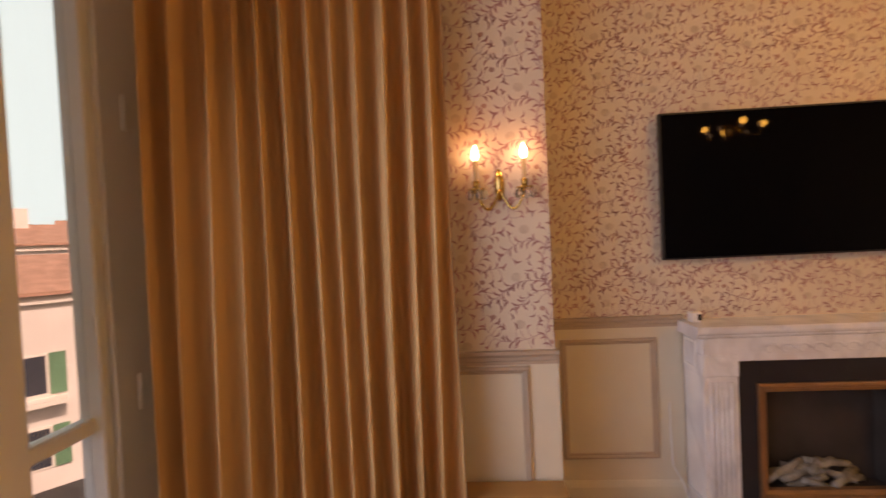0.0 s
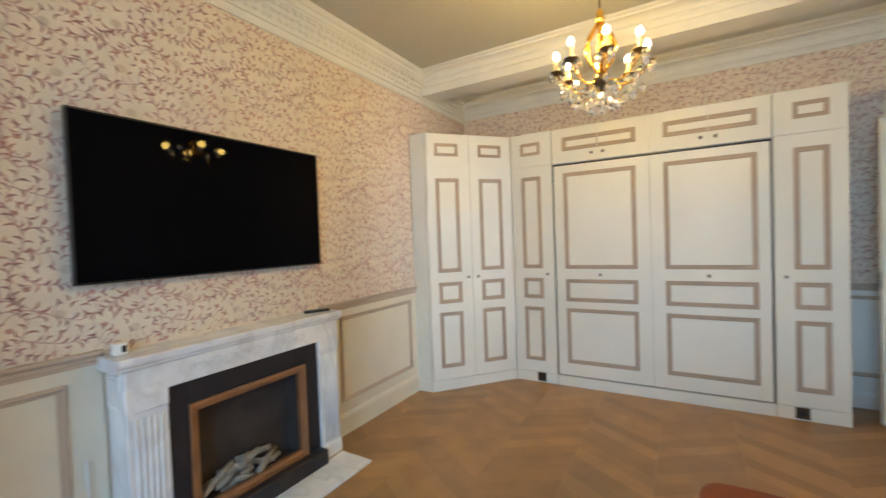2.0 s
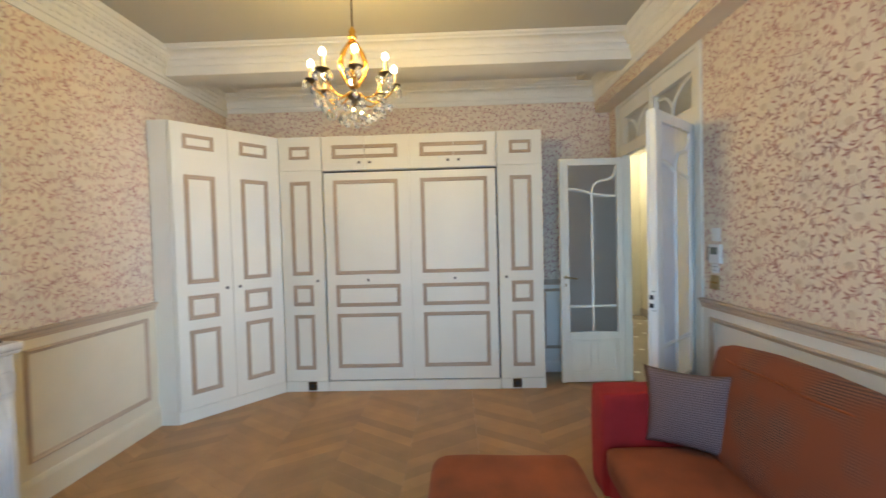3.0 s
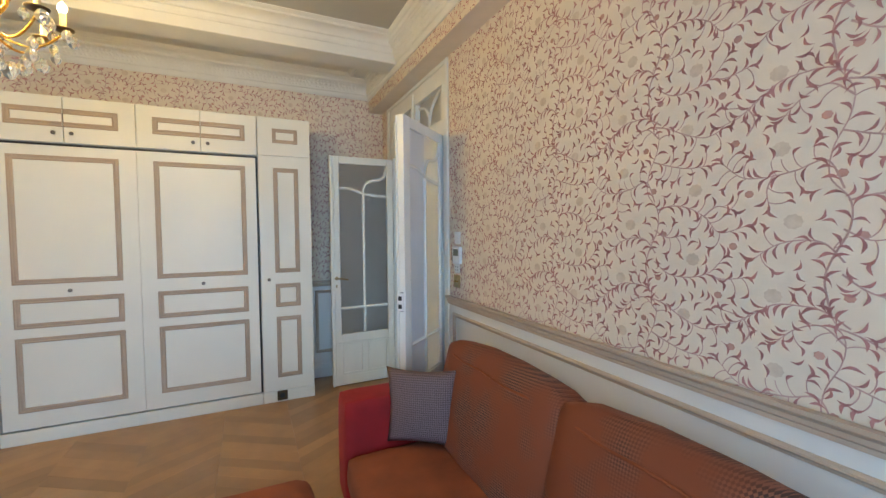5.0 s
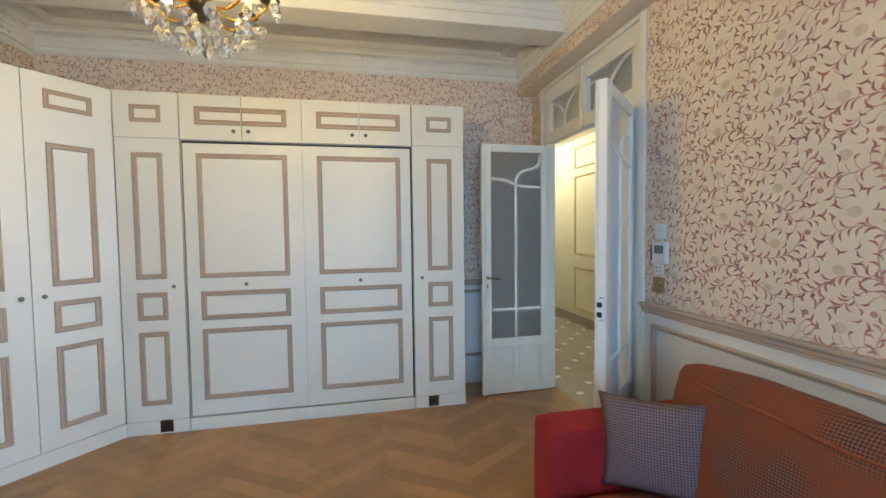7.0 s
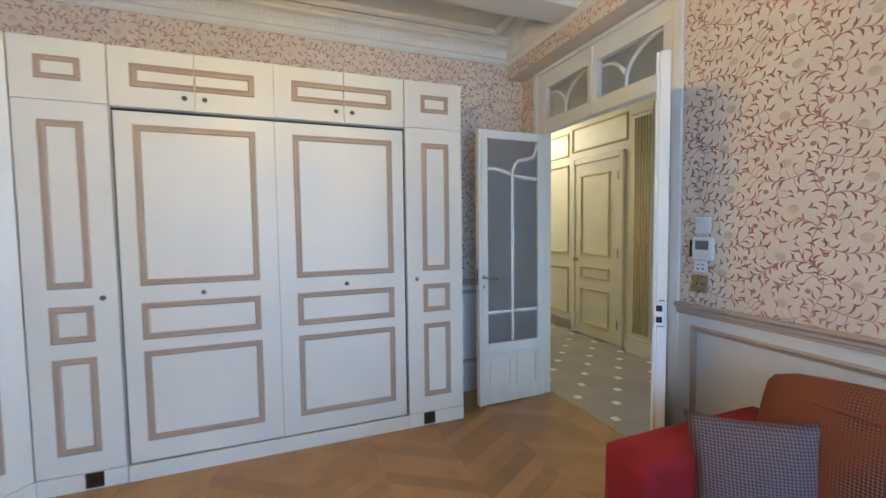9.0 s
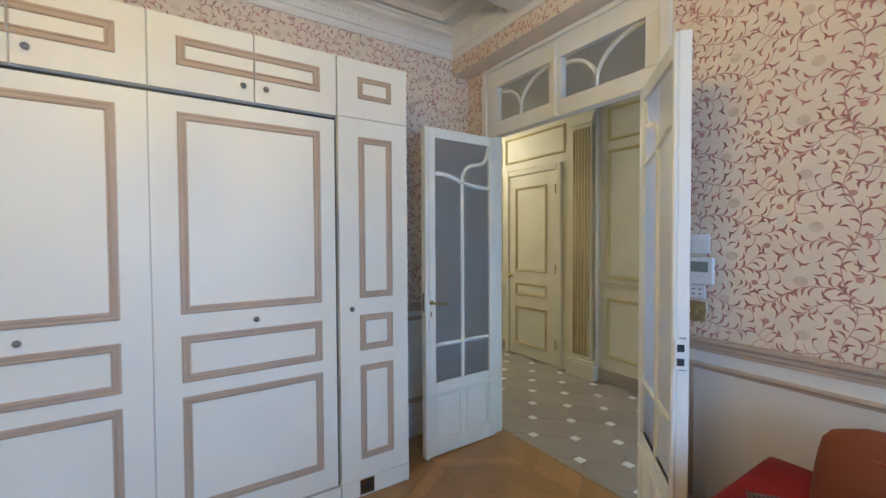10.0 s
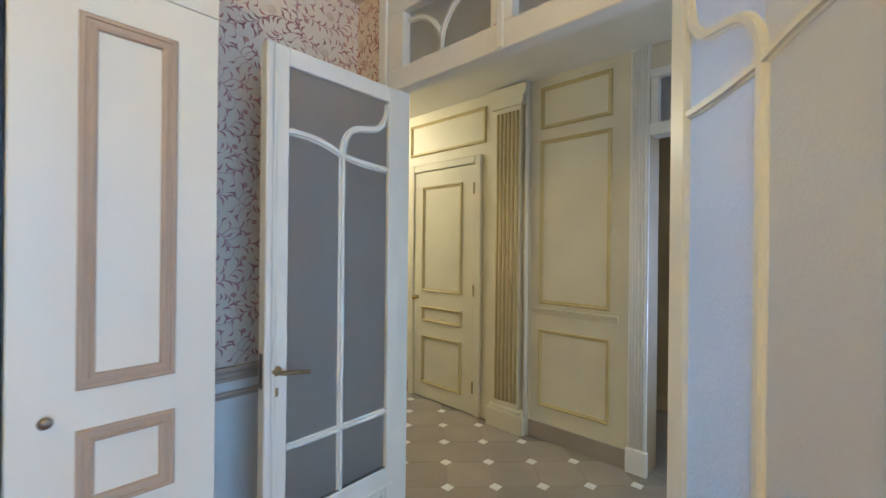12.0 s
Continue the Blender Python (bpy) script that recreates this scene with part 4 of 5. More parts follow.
def cushion(w, d, h, r=0.05, bulge=0.02, cuts=5):
    """A padded block, centred, resting on z = 0: rounded edges and softly domed faces."""
    bm = bmesh.new()
    bmesh.ops.create_cube(bm, size=2)
    bmesh.ops.subdivide_edges(bm, edges=bm.edges[:], cuts=cuts * 2 + 1, use_grid_fill=True)
    half = Vector((w / 2, d / 2, h / 2))
    for v in bm.verts:
        p = v.co.copy()
        q = Vector([max(-half[i] + r, min(half[i] - r, p[i] * half[i])) for i in range(3)])
        out = Vector([p[i] * half[i] for i in range(3)]) - q
        n = out.normalized() if out.length > 1e-6 else Vector((0, 0, 0))
        c = q + n * r
        f = [1 - abs(c[i] / half[i]) ** 2.4 for i in range(3)]
        nz = noise.noise(c * 6.0) * 0.006
        for i in range(3):
            if abs(p[i]) > 0.999:
                c[i] += math.copysign(bulge * f[(i + 1) % 3] * f[(i + 2) % 3] + nz, p[i])
        v.co = c + Vector((0, 0, h / 2))
    return bm


def scatter_pillow(w, h, t):
    """A square pillow in the xz plane with pulled-in sides and pointed corners."""
    bm = bmesh.new()
    n = 14
    grid = {}
    for s in (1, -1):
        for i in range(n + 1):
            for j in range(n + 1):
                u, v = 2 * i / n - 1, 2 * j / n - 1
                edge = i in (0, n) or j in (0, n)
                if edge and s == -1:
                    grid[s, i, j] = grid[1, i, j]
                    continue
                k = (1 - abs(u) ** 2.2) * (1 - abs(v) ** 2.2)
                x = u * w / 2 * (1 - 0.10 * (1 - v * v))
                z = v * h / 2 * (1 - 0.10 * (1 - u * u))
                y = -s * t / 2 * k ** 0.55 + noise.noise((u * 2.2, v * 2.2, s)) * 0.012 * k
                grid[s, i, j] = bm.verts.new((x, y, z + h / 2))
        for i in range(n):
            for j in range(n):
                q = (grid[s, i, j], grid[s, i + 1, j], grid[s, i + 1, j + 1], grid[s, i, j + 1])
                bm.faces.new(q if s == 1 else q[::-1])
    return bm


# rust velvet that shows its coarse weave where the pile lies flat
WEAVE = Mat("rubbed_rust_velvet", (0.22, 0.05, 0.022), 0.85)
wc = WEAVE.t.nodes.new("ShaderNodeTexCoord")
wm = WEAVE.node("ShaderNodeMapping")
wm.inputs["Rotation"].default_value = (0.0, radians(40), 0.0)
wm.inputs["Scale"].default_value = (1.0, 0.0, 1.0)
wm.inputs["Location"].default_value = (0.0, 0.004, 0.0)
WEAVE.t.links.new(wc.outputs["Object"], wm.inputs[0])
wk = WEAVE.node("ShaderNodeTexChecker", Scale=135.0)
wk.inputs["Color1"].default_value, wk.inputs["Color2"].default_value = (0.245, 0.098, 0.055, 1), (0.056, 0.024, 0.020, 1)
WEAVE.t.links.new(wm.outputs[0], wk.inputs["Vector"])
wz = WEAVE.node("ShaderNodeTexNoise", Scale=3.2, Detail=3.0)
WEAVE.t.links.new(wc.outputs["Object"], wz.inputs["Vector"])
wr = WEAVE.t.nodes.new("ShaderNodeValToRGB")
wr.color_ramp.elements[0].position, wr.color_ramp.elements[1].position = 0.40, 0.55
WEAVE.t.links.new(wz.outputs["Fac"], wr.inputs[0])
wx = WEAVE.t.nodes.new("ShaderNodeMixRGB")
wx.inputs[1].default_value = (0.20, 0.050, 0.017, 1)
WEAVE.t.links.new(wr.outputs[0], wx.inputs[0])
WEAVE.t.links.new(wk.outputs[0], wx.inputs[2])
WEAVE.t.links.new(wx.outputs[0], WEAVE.p.inputs["Base Color"])
WEAVE.bump(0.35, 240)
for k, tint in ((WEAVE, (0.9, 0.45, 0.3, 1)), (RUST, (0.9, 0.45, 0.3, 1)), (RED, (0.95, 0.25, 0.25, 1))):
    k.p.inputs["Sheen Weight"].default_value = 0.06
    k.p.inputs["Sheen Tint"].default_value = tint

SX0, SX1 = -3.80, -1.53
sofa = thing("sofa", "rust and red velvet sofa against the panelled wall", "sofa", "", Matrix.Translation((0, 0.035, 0)))
part("base", box(SX0 + 0.20, SX1 - 0.20, 0.05, 0.83, 0.06, 0.215, 0.015, seg=2), RED, sofa, "red velvet base")
for x in (SX0 + 0.10, SX1 - 0.10):
    part("arm", moved(cushion(0.20, 0.85, 0.555, 0.022, 0.005), Matrix.Translation((x, 0.43, 0.05))), RED, sofa, "red velvet arm", True)
part("back_frame", moved(cushion(SX1 - SX0 - 0.4, 0.17, 0.70, 0.04, 0.005), Matrix.Translation(((SX0 + SX1) / 2, 0.095, 0.05))), RUST, sofa, "rust velvet back", True)
for x0, x1 in ((-2.66, -1.765), (-3.595, -2.665)):
    part("seat_cushion", moved(cushion(x1 - x0, 0.70, 0.155, 0.05, 0.014), Matrix.Translation(((x0 + x1) / 2, 0.52, 0.205))), RUST, sofa, "rust velvet seat cushion", True)
    m = Matrix.Translation(((x0 + x1) / 2, 0.325, 0.345)) @ Matrix.Rotation(radians(13), 4, "X")
    bc = cushion(x1 - x0 + 0.015, 0.19, 0.535, 0.055, 0.03)
    bk = part("back_cushion", bc, WEAVE, sofa, "rust velvet back cushion with a worn weave", True, at=m)
    seam = [((x1 - x0) * (i / 20 - 0.5) * 0.93, 0.112 - 0.035 * abs(i / 10 - 1) ** 4, 0.470 + 0.012 * math.sin(i * 0.7) * 0.3) for i in range(21)]
    part("seam_piping", tube(seam, 0.0055, 6), RUST, bk, "corded seam", True)
for x in (SX0 + 0.08, SX1 - 0.08):
    for y in (0.08, 0.78):
        part("foot", lathe(((0.0, 0.0), (0.018, 0.0), (0.024, 0.06), (0.0, 0.061)), 10, m=Matrix.Translation((x, y, -0.0))), WOODDARK, sofa)

zv = Vector((0.13, -0.05, 0.98)).normalized()
xv = Vector((0.70, 0.71, 0.0))
xv = (xv - zv * xv.dot(zv)).normalized()
yv = zv.cross(xv)
pl = part("throw_pillow", scatter_pillow(0.41, 0.39, 0.12), TAUPE, None, "", True,
          Matrix(((xv.x, yv.x, zv.x, -1.875), (xv.y, yv.y, zv.y, 0.53), (xv.z, yv.z, zv.z, 0.375), (0, 0, 0, 1))))
tagged(pl, "grey-mauve checked throw pillow leaning on the sofa arm", "pillow")

otto = thing("ottoman", "rust velvet footstool with rounded corners on the parquet", "ottoman", "", Matrix.Translation((-2.22, 1.435, 0)))
part("pad", moved(cushion(0.60, 0.68, 0.20, 0.06, 0.015), Matrix.Translation((0, 0, 0.215))), RUST, otto, "", True)
part("base", box(-0.28, 0.28, -0.32, 0.32, 0.06, 0.235, 0.012, seg=2), RUST, otto)
for x in (-0.23, 0.23):
    for y in (-0.27, 0.27):
        part("foot", lathe(((0.0, 0.0), (0.016, 0.0), (0.022, 0.06), (0.0, 0.061)), 10, m=Matrix.Translation((x, y, 0))), WOODDARK, otto)

# ---------- chandelier ----------
CH = Vector((-1.70, 2.16, 0))
cl = thing("chandelier", "gilt chandelier with lit candle bulbs and crystal drops", "chandelier", "", Matrix.Translation(CH))
part("ceiling_rose", lathe(((0.0, ZC - 0.03), (0.03, ZC - 0.03), (0.055, ZC - 0.008), (0.06, ZC - 0.001), (0.0, ZC)), 18), GILT, cl, smooth=True)
part("rod", tube([(0, 0, 2.55), (0, 0, ZC - 0.02)], 0.0045, 8), BRONZE, cl, "thin dark rod")
part("finial", lathe(((0.0, 2.50), (0.016, 2.505), (0.026, 2.52), (0.014, 2.535), (0.02, 2.55), (0.008, 2.57), (0.0, 2.585)), 14), GILT, cl, smooth=True)
part("bowl", lathe(((0.0, 2.155), (0.010, 2.16), (0.016, 2.175), (0.012, 2.185), (0.034, 2.20), (0.046, 2.215), (0.042, 2.225), (0.014, 2.235), (0.010, 2.255), (0.0, 2.26)), 16), BRONZE, cl, "dark bronze bowl", True)
part("stem", lathe(((0.0, 2.25), (0.006, 2.25), (0.006, 2.34), (0.013, 2.36), (0.006, 2.38), (0.006, 2.50), (0.0, 2.51)), 10), GILT, cl, smooth=True)


def drop(size, m):
    """A faceted crystal pendant."""
    return lathe(((0.0, 0.0), (0.20 * size, -0.12 * size), (0.36 * size, -0.48 * size), (0.28 * size, -0.78 * size), (0.0, -1.0 * size)), 6, m=m)


rnd = random.Random(11)
NB = 8
for i in range(NB):
    a = 2 * math.pi * (i + 0.35) / NB
    c, s = math.cos(a), math.sin(a)
    R = 0.215
    pts = []
    for k in range(15):
        t = k / 14
        r = 0.02 + (R - 0.02) * t
        z = 2.225 - 0.045 * math.sin(t * math.pi * 0.95) + 0.05 * t ** 3
        pts.append((r * c, r * s, z))
    part("arm", tube(pts, 0.005, 8), GILT, cl, "curved gilt arm", True)
    up = [((0.012 + 0.052 * math.sin(t * math.pi)) * c, (0.012 + 0.052 * math.sin(t * math.pi)) * s, 2.25 + 0.25 * t) for t in [k / 10 for k in range(11)]]
    if i % 2 == 0:
        part("scroll", tube(up, lambda t: 0.008 + 0.007 * math.sin(t * math.pi), 8), GILT, cl, "gilt scroll", True)
    z0 = 2.28
    pan = lathe(((0.0, z0 - 0.014), (0.012, z0 - 0.012), (0.034, z0 - 0.002), (0.037, z0 + 0.003), (0.010, z0 + 0.002), (0.0, z0 + 0.002)), 14, m=Matrix.Translation((R * c, R * s, 0)))
    part("drip_pan", pan, BRONZE, cl, "dark drip pan", True)
    cn = part("candle", lathe(((0.0, z0), (0.011, z0), (0.011, z0 + 0.065), (0.0, z0 + 0.066)), 12, m=Matrix.Translation((R * c, R * s, 0))), WAX, cl, "cream candle sleeve")
    part("bulb", lathe(((0.0, z0 + 0.065), (0.009, z0 + 0.068), (0.0155, z0 + 0.081), (0.0125, z0 + 0.096), (0.003, z0 + 0.108), (0.0, z0 + 0.111)), 12, m=Matrix.Translation((R * c, R * s, 0))), BULB, cn, "lit flame-shaped bulb", True)
    for j in range(3):
        b = a + (j - 1.0) * 0.8
        rr = 0.036
        x, y = R * c + rr * math.cos(b * 2.4), R * s + rr * math.sin(b * 2.4)
        part("crystal", drop(rnd.uniform(0.046, 0.062), Matrix.Translation((x, y, z0 - 0.006))), CRYSTAL, cl)
    for j, rr in enumerate((0.19, 0.155, 0.115, 0.07)):
        b = a + 0.2 * j
        part("crystal", drop(0.060 if j % 2 else 0.048, Matrix.Translation((rr * math.cos(b), rr * math.sin(b), 2.185 - 0.022 * j))), CRYSTAL, cl)
part("crystal", lathe(((0.0, 2.16), (0.012, 2.15), (0.026, 2.12), (0.018, 2.085), (0.0, 2.062)), 8, m=None), CRYSTAL, cl, "large central crystal drop")
for a in (0.25, 1.82, 3.39, 4.96):
    lamp("chandelier_light", "POINT", Matrix.Translation(CH + Vector((0.235 * math.cos(a), 0.235 * math.sin(a), 2.40))), 19.5, (1.0, 0.63, 0.13), 0.03)

# ---------- sconce on the pier ----------
sc = thing("wall_sconce", "two-arm brass wall sconce with lit candle bulbs", "wall lamp", "", Matrix.Translation((-4.10, PIER_Y, 0)))
bp = lathe(((0.0, 0.0), (0.022, 0.0), (0.020, 0.008), (0.010, 0.016), (0.0, 0.018)), 14)
bp.transform(Matrix.Translation((0, 0, 1.685)) @ Matrix.Diagonal((1, 1, 3.2, 1)) @ Matrix.Rotation(radians(90), 4, "X"))
part("back_plate", bp, BRASS, sc, "slender brass back plate", True)
for s in (-1, 1):
    pts = [(0, -0.015, 1.665)] + [(s * (0.1 * t), -0.015 - 0.035 * t, 1.665 - 0.085 * math.sin(t * math.pi * 0.93) - 0.0 * t) for t in [k / 12 for k in range(1, 13)]]
    part("arm", tube(pts, 0.0055, 8), BRASS, sc, smooth=True)
    P = Matrix.Translation((s * 0.10, -0.05, 0))
    part("drip_pan", lathe(((0.0, 1.645), (0.010, 1.648), (0.034, 1.664), (0.036, 1.668), (0.010, 1.668), (0.0, 1.668)), 14, m=P), BRASS, sc, smooth=True)
    part("socket", lathe(((0.0, 1.668), (0.013, 1.668), (0.015, 1.70), (0.0, 1.701)), 12, m=P), BRASS, sc, smooth=True)
    cn = part("candle", lathe(((0.0, 1.70), (0.0105, 1.70), (0.0105, 1.785), (0.0, 1.786)), 12, m=P), WAX, sc, "cream candle sleeve")
    part("bulb", lathe(((0.0, 1.785), (0.009, 1.788), (0.0155, 1.806), (0.012, 1.828), (0.004, 1.846), (0.0, 1.85)), 12, m=P), BULB, cn, "lit flame-shaped bulb", True)
    for j in range(5):
        b = j * 1.256
        part("crystal", drop(0.045, Matrix.Translation((s * 0.10 + 0.032 * math.cos(b), -0.05 + 0.032 * math.sin(b), 1.664))), CRYSTAL, sc)
    lamp("sconce_light", "POINT", Matrix.Translation((-4.10 + s * 0.10, PIER_Y - 0.085, 1.835)), 0.5, (1.0, 0.50, 0.14), 0.02)

# ---------- window and curtain ----------
win = tagged(part("window_1", box(XW - 0.16, XW - 0.02, 3.10, WY1, 0.0, WZ, 0.004), TRIM), "white painted french window", "window", kind="structure")
part("sill_frame", box(XW - 0.16, XW - 0.02, WY0, 3.10, 0.0, 0.10, 0.004), TRIM, win)
part("head_frame", box(XW - 0.16, XW - 0.02, WY0, 3.10, WZ - 0.10, WZ, 0.004), TRIM, win)
for y0, y1 in ((2.70, 2.857), (WY0, WY0 + 0.10), (1.70, 1.80)):
    part("stile", box(XW - 0.13, XW - 0.05, y0, y1, 0.10, WZ - 0.10, 0.006), TRIM, win)
part("hinge_stile", box(XW - 0.12, XW - 0.035, 3.062, 3.10, 0.10, WZ - 0.10, 0.005), TRIM, win)
for y0, y1 in ((2.857, 3.062), (1.80, 2.70), (WY0 + 0.1, 1.70)):
    part("glazing_bar", box(XW - 0.11, XW - 0.06, y0, y1, 0.895, 0.945, 0.006), TRIM, win)
    for z0, z1 in ((0.10, 0.895), (0.945, WZ - 0.10)):
        p = part("pane", box(XW - 0.088, XW - 0.084, y0, y1, z0, z1), GLASS, win, "clear window glass")
        p.visible_shadow = False
for z in (0.98, 1.95):
    part("hinge", lathe(((0.0, -0.06), (0.009, -0.06), (0.009, 0.06), (0.0, 0.068)), 10, m=Matrix.Translation((XW - 0.014, 3.19, z))), TRIM, win, smooth=True)


def curtain_mesh(a, b, z0, z1, pleats, amp):
    """A gathered cloth from a to b in plan, with thickness, its folds wandering slightly as they fall."""
    a, b = Vector((*a, 0)), Vector((*b, 0))
    d = (b - a)
    n = Vector((d.y, -d.x, 0)).normalized()
    cols, rows = pleats * 14, 22
    bm = bmesh.new()
    sheets = []
    for off in (0.0, 0.004):
        g = []
        for j in range(rows + 1):
            v = j / rows
            z = z0 + (z1 - z0) * v
            row = []
            for i in range(cols + 1):
                u = i / cols
                w = u + 0.010 * math.sin(3.1 * v + 9 * u) + 0.018 * (1 - v) * math.sin(2.2 * u + 0.6)
                ph = w * pleats * 2 * math.pi + 0.45 * math.sin(u * 21)
                am = amp * (0.85 + 0.18 * math.sin(u * 17 + 1.0)) * (1.05 - 0.25 * v)
                if v > 0.93:
                    am *= 1 - 0.5 * (v - 0.93) / 0.07
                fold = math.copysign(abs(math.sin(ph)) ** 0.75, math.sin(ph)) + 0.10 * math.sin(2 * ph + 0.7)
                side = 0.010 * math.cos(ph)
                row.append(bm.verts.new(a + d * (u + side / d.length * 0.9) + n * (am * fold + off) + Vector((0, 0, z))))
            g.append(row)
        for j in range(rows):
            for i in range(cols):
                q = (g[j][i], g[j][i + 1], g[j + 1][i + 1], g[j + 1][i])
                bm.faces.new(q if off else q[::-1])
        sheets.append(g)
    for i in range(cols):
        for j in (0, rows):
            bm.faces.new((sheets[0][j][i], sheets[0][j][i + 1], sheets[1][j][i + 1], sheets[1][j][i]))
    for j in range(rows):
        for i in (0, cols):
            bm.faces.new((sheets[0][j][i], sheets[0][j + 1][i], sheets[1][j + 1][i], sheets[1][j][i]))
    bmesh.ops.recalc_face_normals(bm, faces=bm.faces[:])
    return bm


cu = part("curtain", curtain_mesh((-5.27, 3.10), (-4.315, 3.42), 0.012, 2.62, 12, 0.066), CURTAIN, None, "", True)
tagged(cu, "long ochre pinch-pleated curtain hanging beside the window", "curtain")

# ---------- small things ----------
bn = thing("low_bench", "low honey-oak shelf against the pier panelling", "shelf", "", Matrix.Translation((0, 0, 0)))
part("top", box(-4.95, -3.885, 3.455, 3.57, 0.395, 0.42, 0.004), OAK, bn)
part("front", box(-4.94, -3.895, 3.465, 3.483, 0.0, 0.395, 0.003), OAK, bn)
part("side", box(-3.913, -3.895, 3.483, 3.57, 0.0, 0.395, 0.003), OAK, bn)

seg = thing("light_switch", "white light switch above the thermostat", "switch", "", FACE_N(-1.255, 0) @ Matrix.Translation((0, 0, 1.425)))
part("plate", box(-0.042, 0.042, -0.009, 0, -0.042, 0.042, 0.003), PLASTIC_W, seg)
part("rocker", box(-0.030, 0.030, -0.013, -0.009, -0.030, 0.030, 0.002), PLASTIC_W, seg)
th = thing("thermostat", "white room thermostat with a grey display", "thermostat", "", FACE_N(-1.262, 0) @ Matrix.Translation((0, 0, 1.305)))
part("case", box(-0.055, 0.055, -0.024, 0, -0.060, 0.060, 0.006, seg=2), PLASTIC_W, th)
part("display", box(-0.036, 0.036, -0.0255, -0.023, -0.004, 0.042, 0.001), LCD, th, "grey display")
part("button_row", box(-0.020, 0.020, -0.0262, -0.023, -0.040, -0.030, 0.001), PLASTIC_W, th)
part("side_case", box(-0.072, -0.055, -0.020, 0, -0.045, 0.045, 0.003), PLASTIC_B, th, "dark edge of the case")
rs = thing("remote_socket", "small white wall plate with two buttons", "wall plate", "", FACE_N(-1.245, 0) @ Matrix.Translation((0, 0, 1.212)))
part("plate", box(-0.036, 0.036, -0.008, 0, -0.030, 0.030, 0.003), PLASTIC_W, rs)
for x in (-0.014, 0.014):
    for z in (-0.012, 0.010):
        part("button", box(x - 0.006, x + 0.006, -0.0095, -0.007, z - 0.003, z + 0.003, 0.001), LCD, rs)
bs = thing("brass_switch", "aged brass dimmer switch below the thermostat", "switch", "", FACE_N(-1.240, 0) @ Matrix.Translation((0, 0, 1.122)))
part("plate", box(-0.045, 0.045, -0.006, 0, -0.045, 0.045, 0.002), OLDBRASS, bs)
for x in (-0.015, 0.015):
    part("toggle", lathe(((0.0, 0.0), (0.006, 0.0), (0.005, 0.012), (0.0, 0.014)), 10, m=Matrix.Translation((x, -0.006, 0)) @ Matrix.Rotation(radians(90), 4, "X")), BRASS, bs)

cam_box = thing("sensor_box", "small white sensor cube on the mantelpiece", "gadget", "", Matrix.Translation((-3.105, 3.985, 0.984)))
part("case", box(-0.026, 0.026, -0.026, 0.026, 0, 0.052, 0.006, seg=2), PLASTIC_W, cam_box)
part("face", box(0.002, 0.020, -0.0275, -0.025, 0.012, 0.042, 0.001), PLASTIC_B, cam_box, "black sensor window")
rc = thing("remote_control", "black remote control lying on the mantelpiece", "remote control", "", Matrix.Translation((-1.99, 3.96, 0.984)) @ Matrix.Rotation(radians(-25), 4, "Z"))
part("case", box(-0.085, 0.085, -0.022, 0.022, 0, 0.016, 0.005, seg=2), PLASTIC_B, rc)
for i in range(5):
    for j in (-1, 0, 1):
        part("button", box(-0.06 + i * 0.022, -0.048 + i * 0.022, j * 0.012 - 0.004, j * 0.012 + 0.004, 0.0155, 0.0175), LCD, rc)

plug = thing("plug_adaptor", "white plug adaptor with a cable on the floor", "plug", "", Matrix.Translation((-3.27, 3.93, 0.002)))
part("body", box(-0.05, 0.05, -0.025, 0.025, 0, 0.042, 0.006, seg=2), PLASTIC_W, plug)
part("cable", tube([(0.05, 0, 0.02), (0.09, 0.01, 0.06), (0.085, 0.06, 0.14), (0.05, 0.095, 0.22), (0.045, 0.098, 0.42), (0.045, 0.098, 0.55)], 0.004, 6), PLASTIC_W, plug, "white cable", True)
part("flex", tube([(-0.05, 0, 0.02), (-0.10, -0.02, 0.05), (-0.06, -0.05, 0.09), (0.0, -0.03, 0.10), (0.04, -0.01, 0.045)], 0.0045, 6), BRONZE, plug, "brown cable loop", True)

# ---------- street outside ----------
sky_m = glowing("bright_hazy_sky", (0.45, 0.84, 1.0), 0.9)
backdrop = tagged(part("backdrop", box(-95.5, -95, -60, 190, -8, 110), sky_m), "pale hazy sky far beyond the houses", "sky", kind="structure")
ground = structure("ground", box(-400, XW - 0.3, -300, 400, -8.2, -8.0), ASPHALT, "grey asphalt street far below the window")


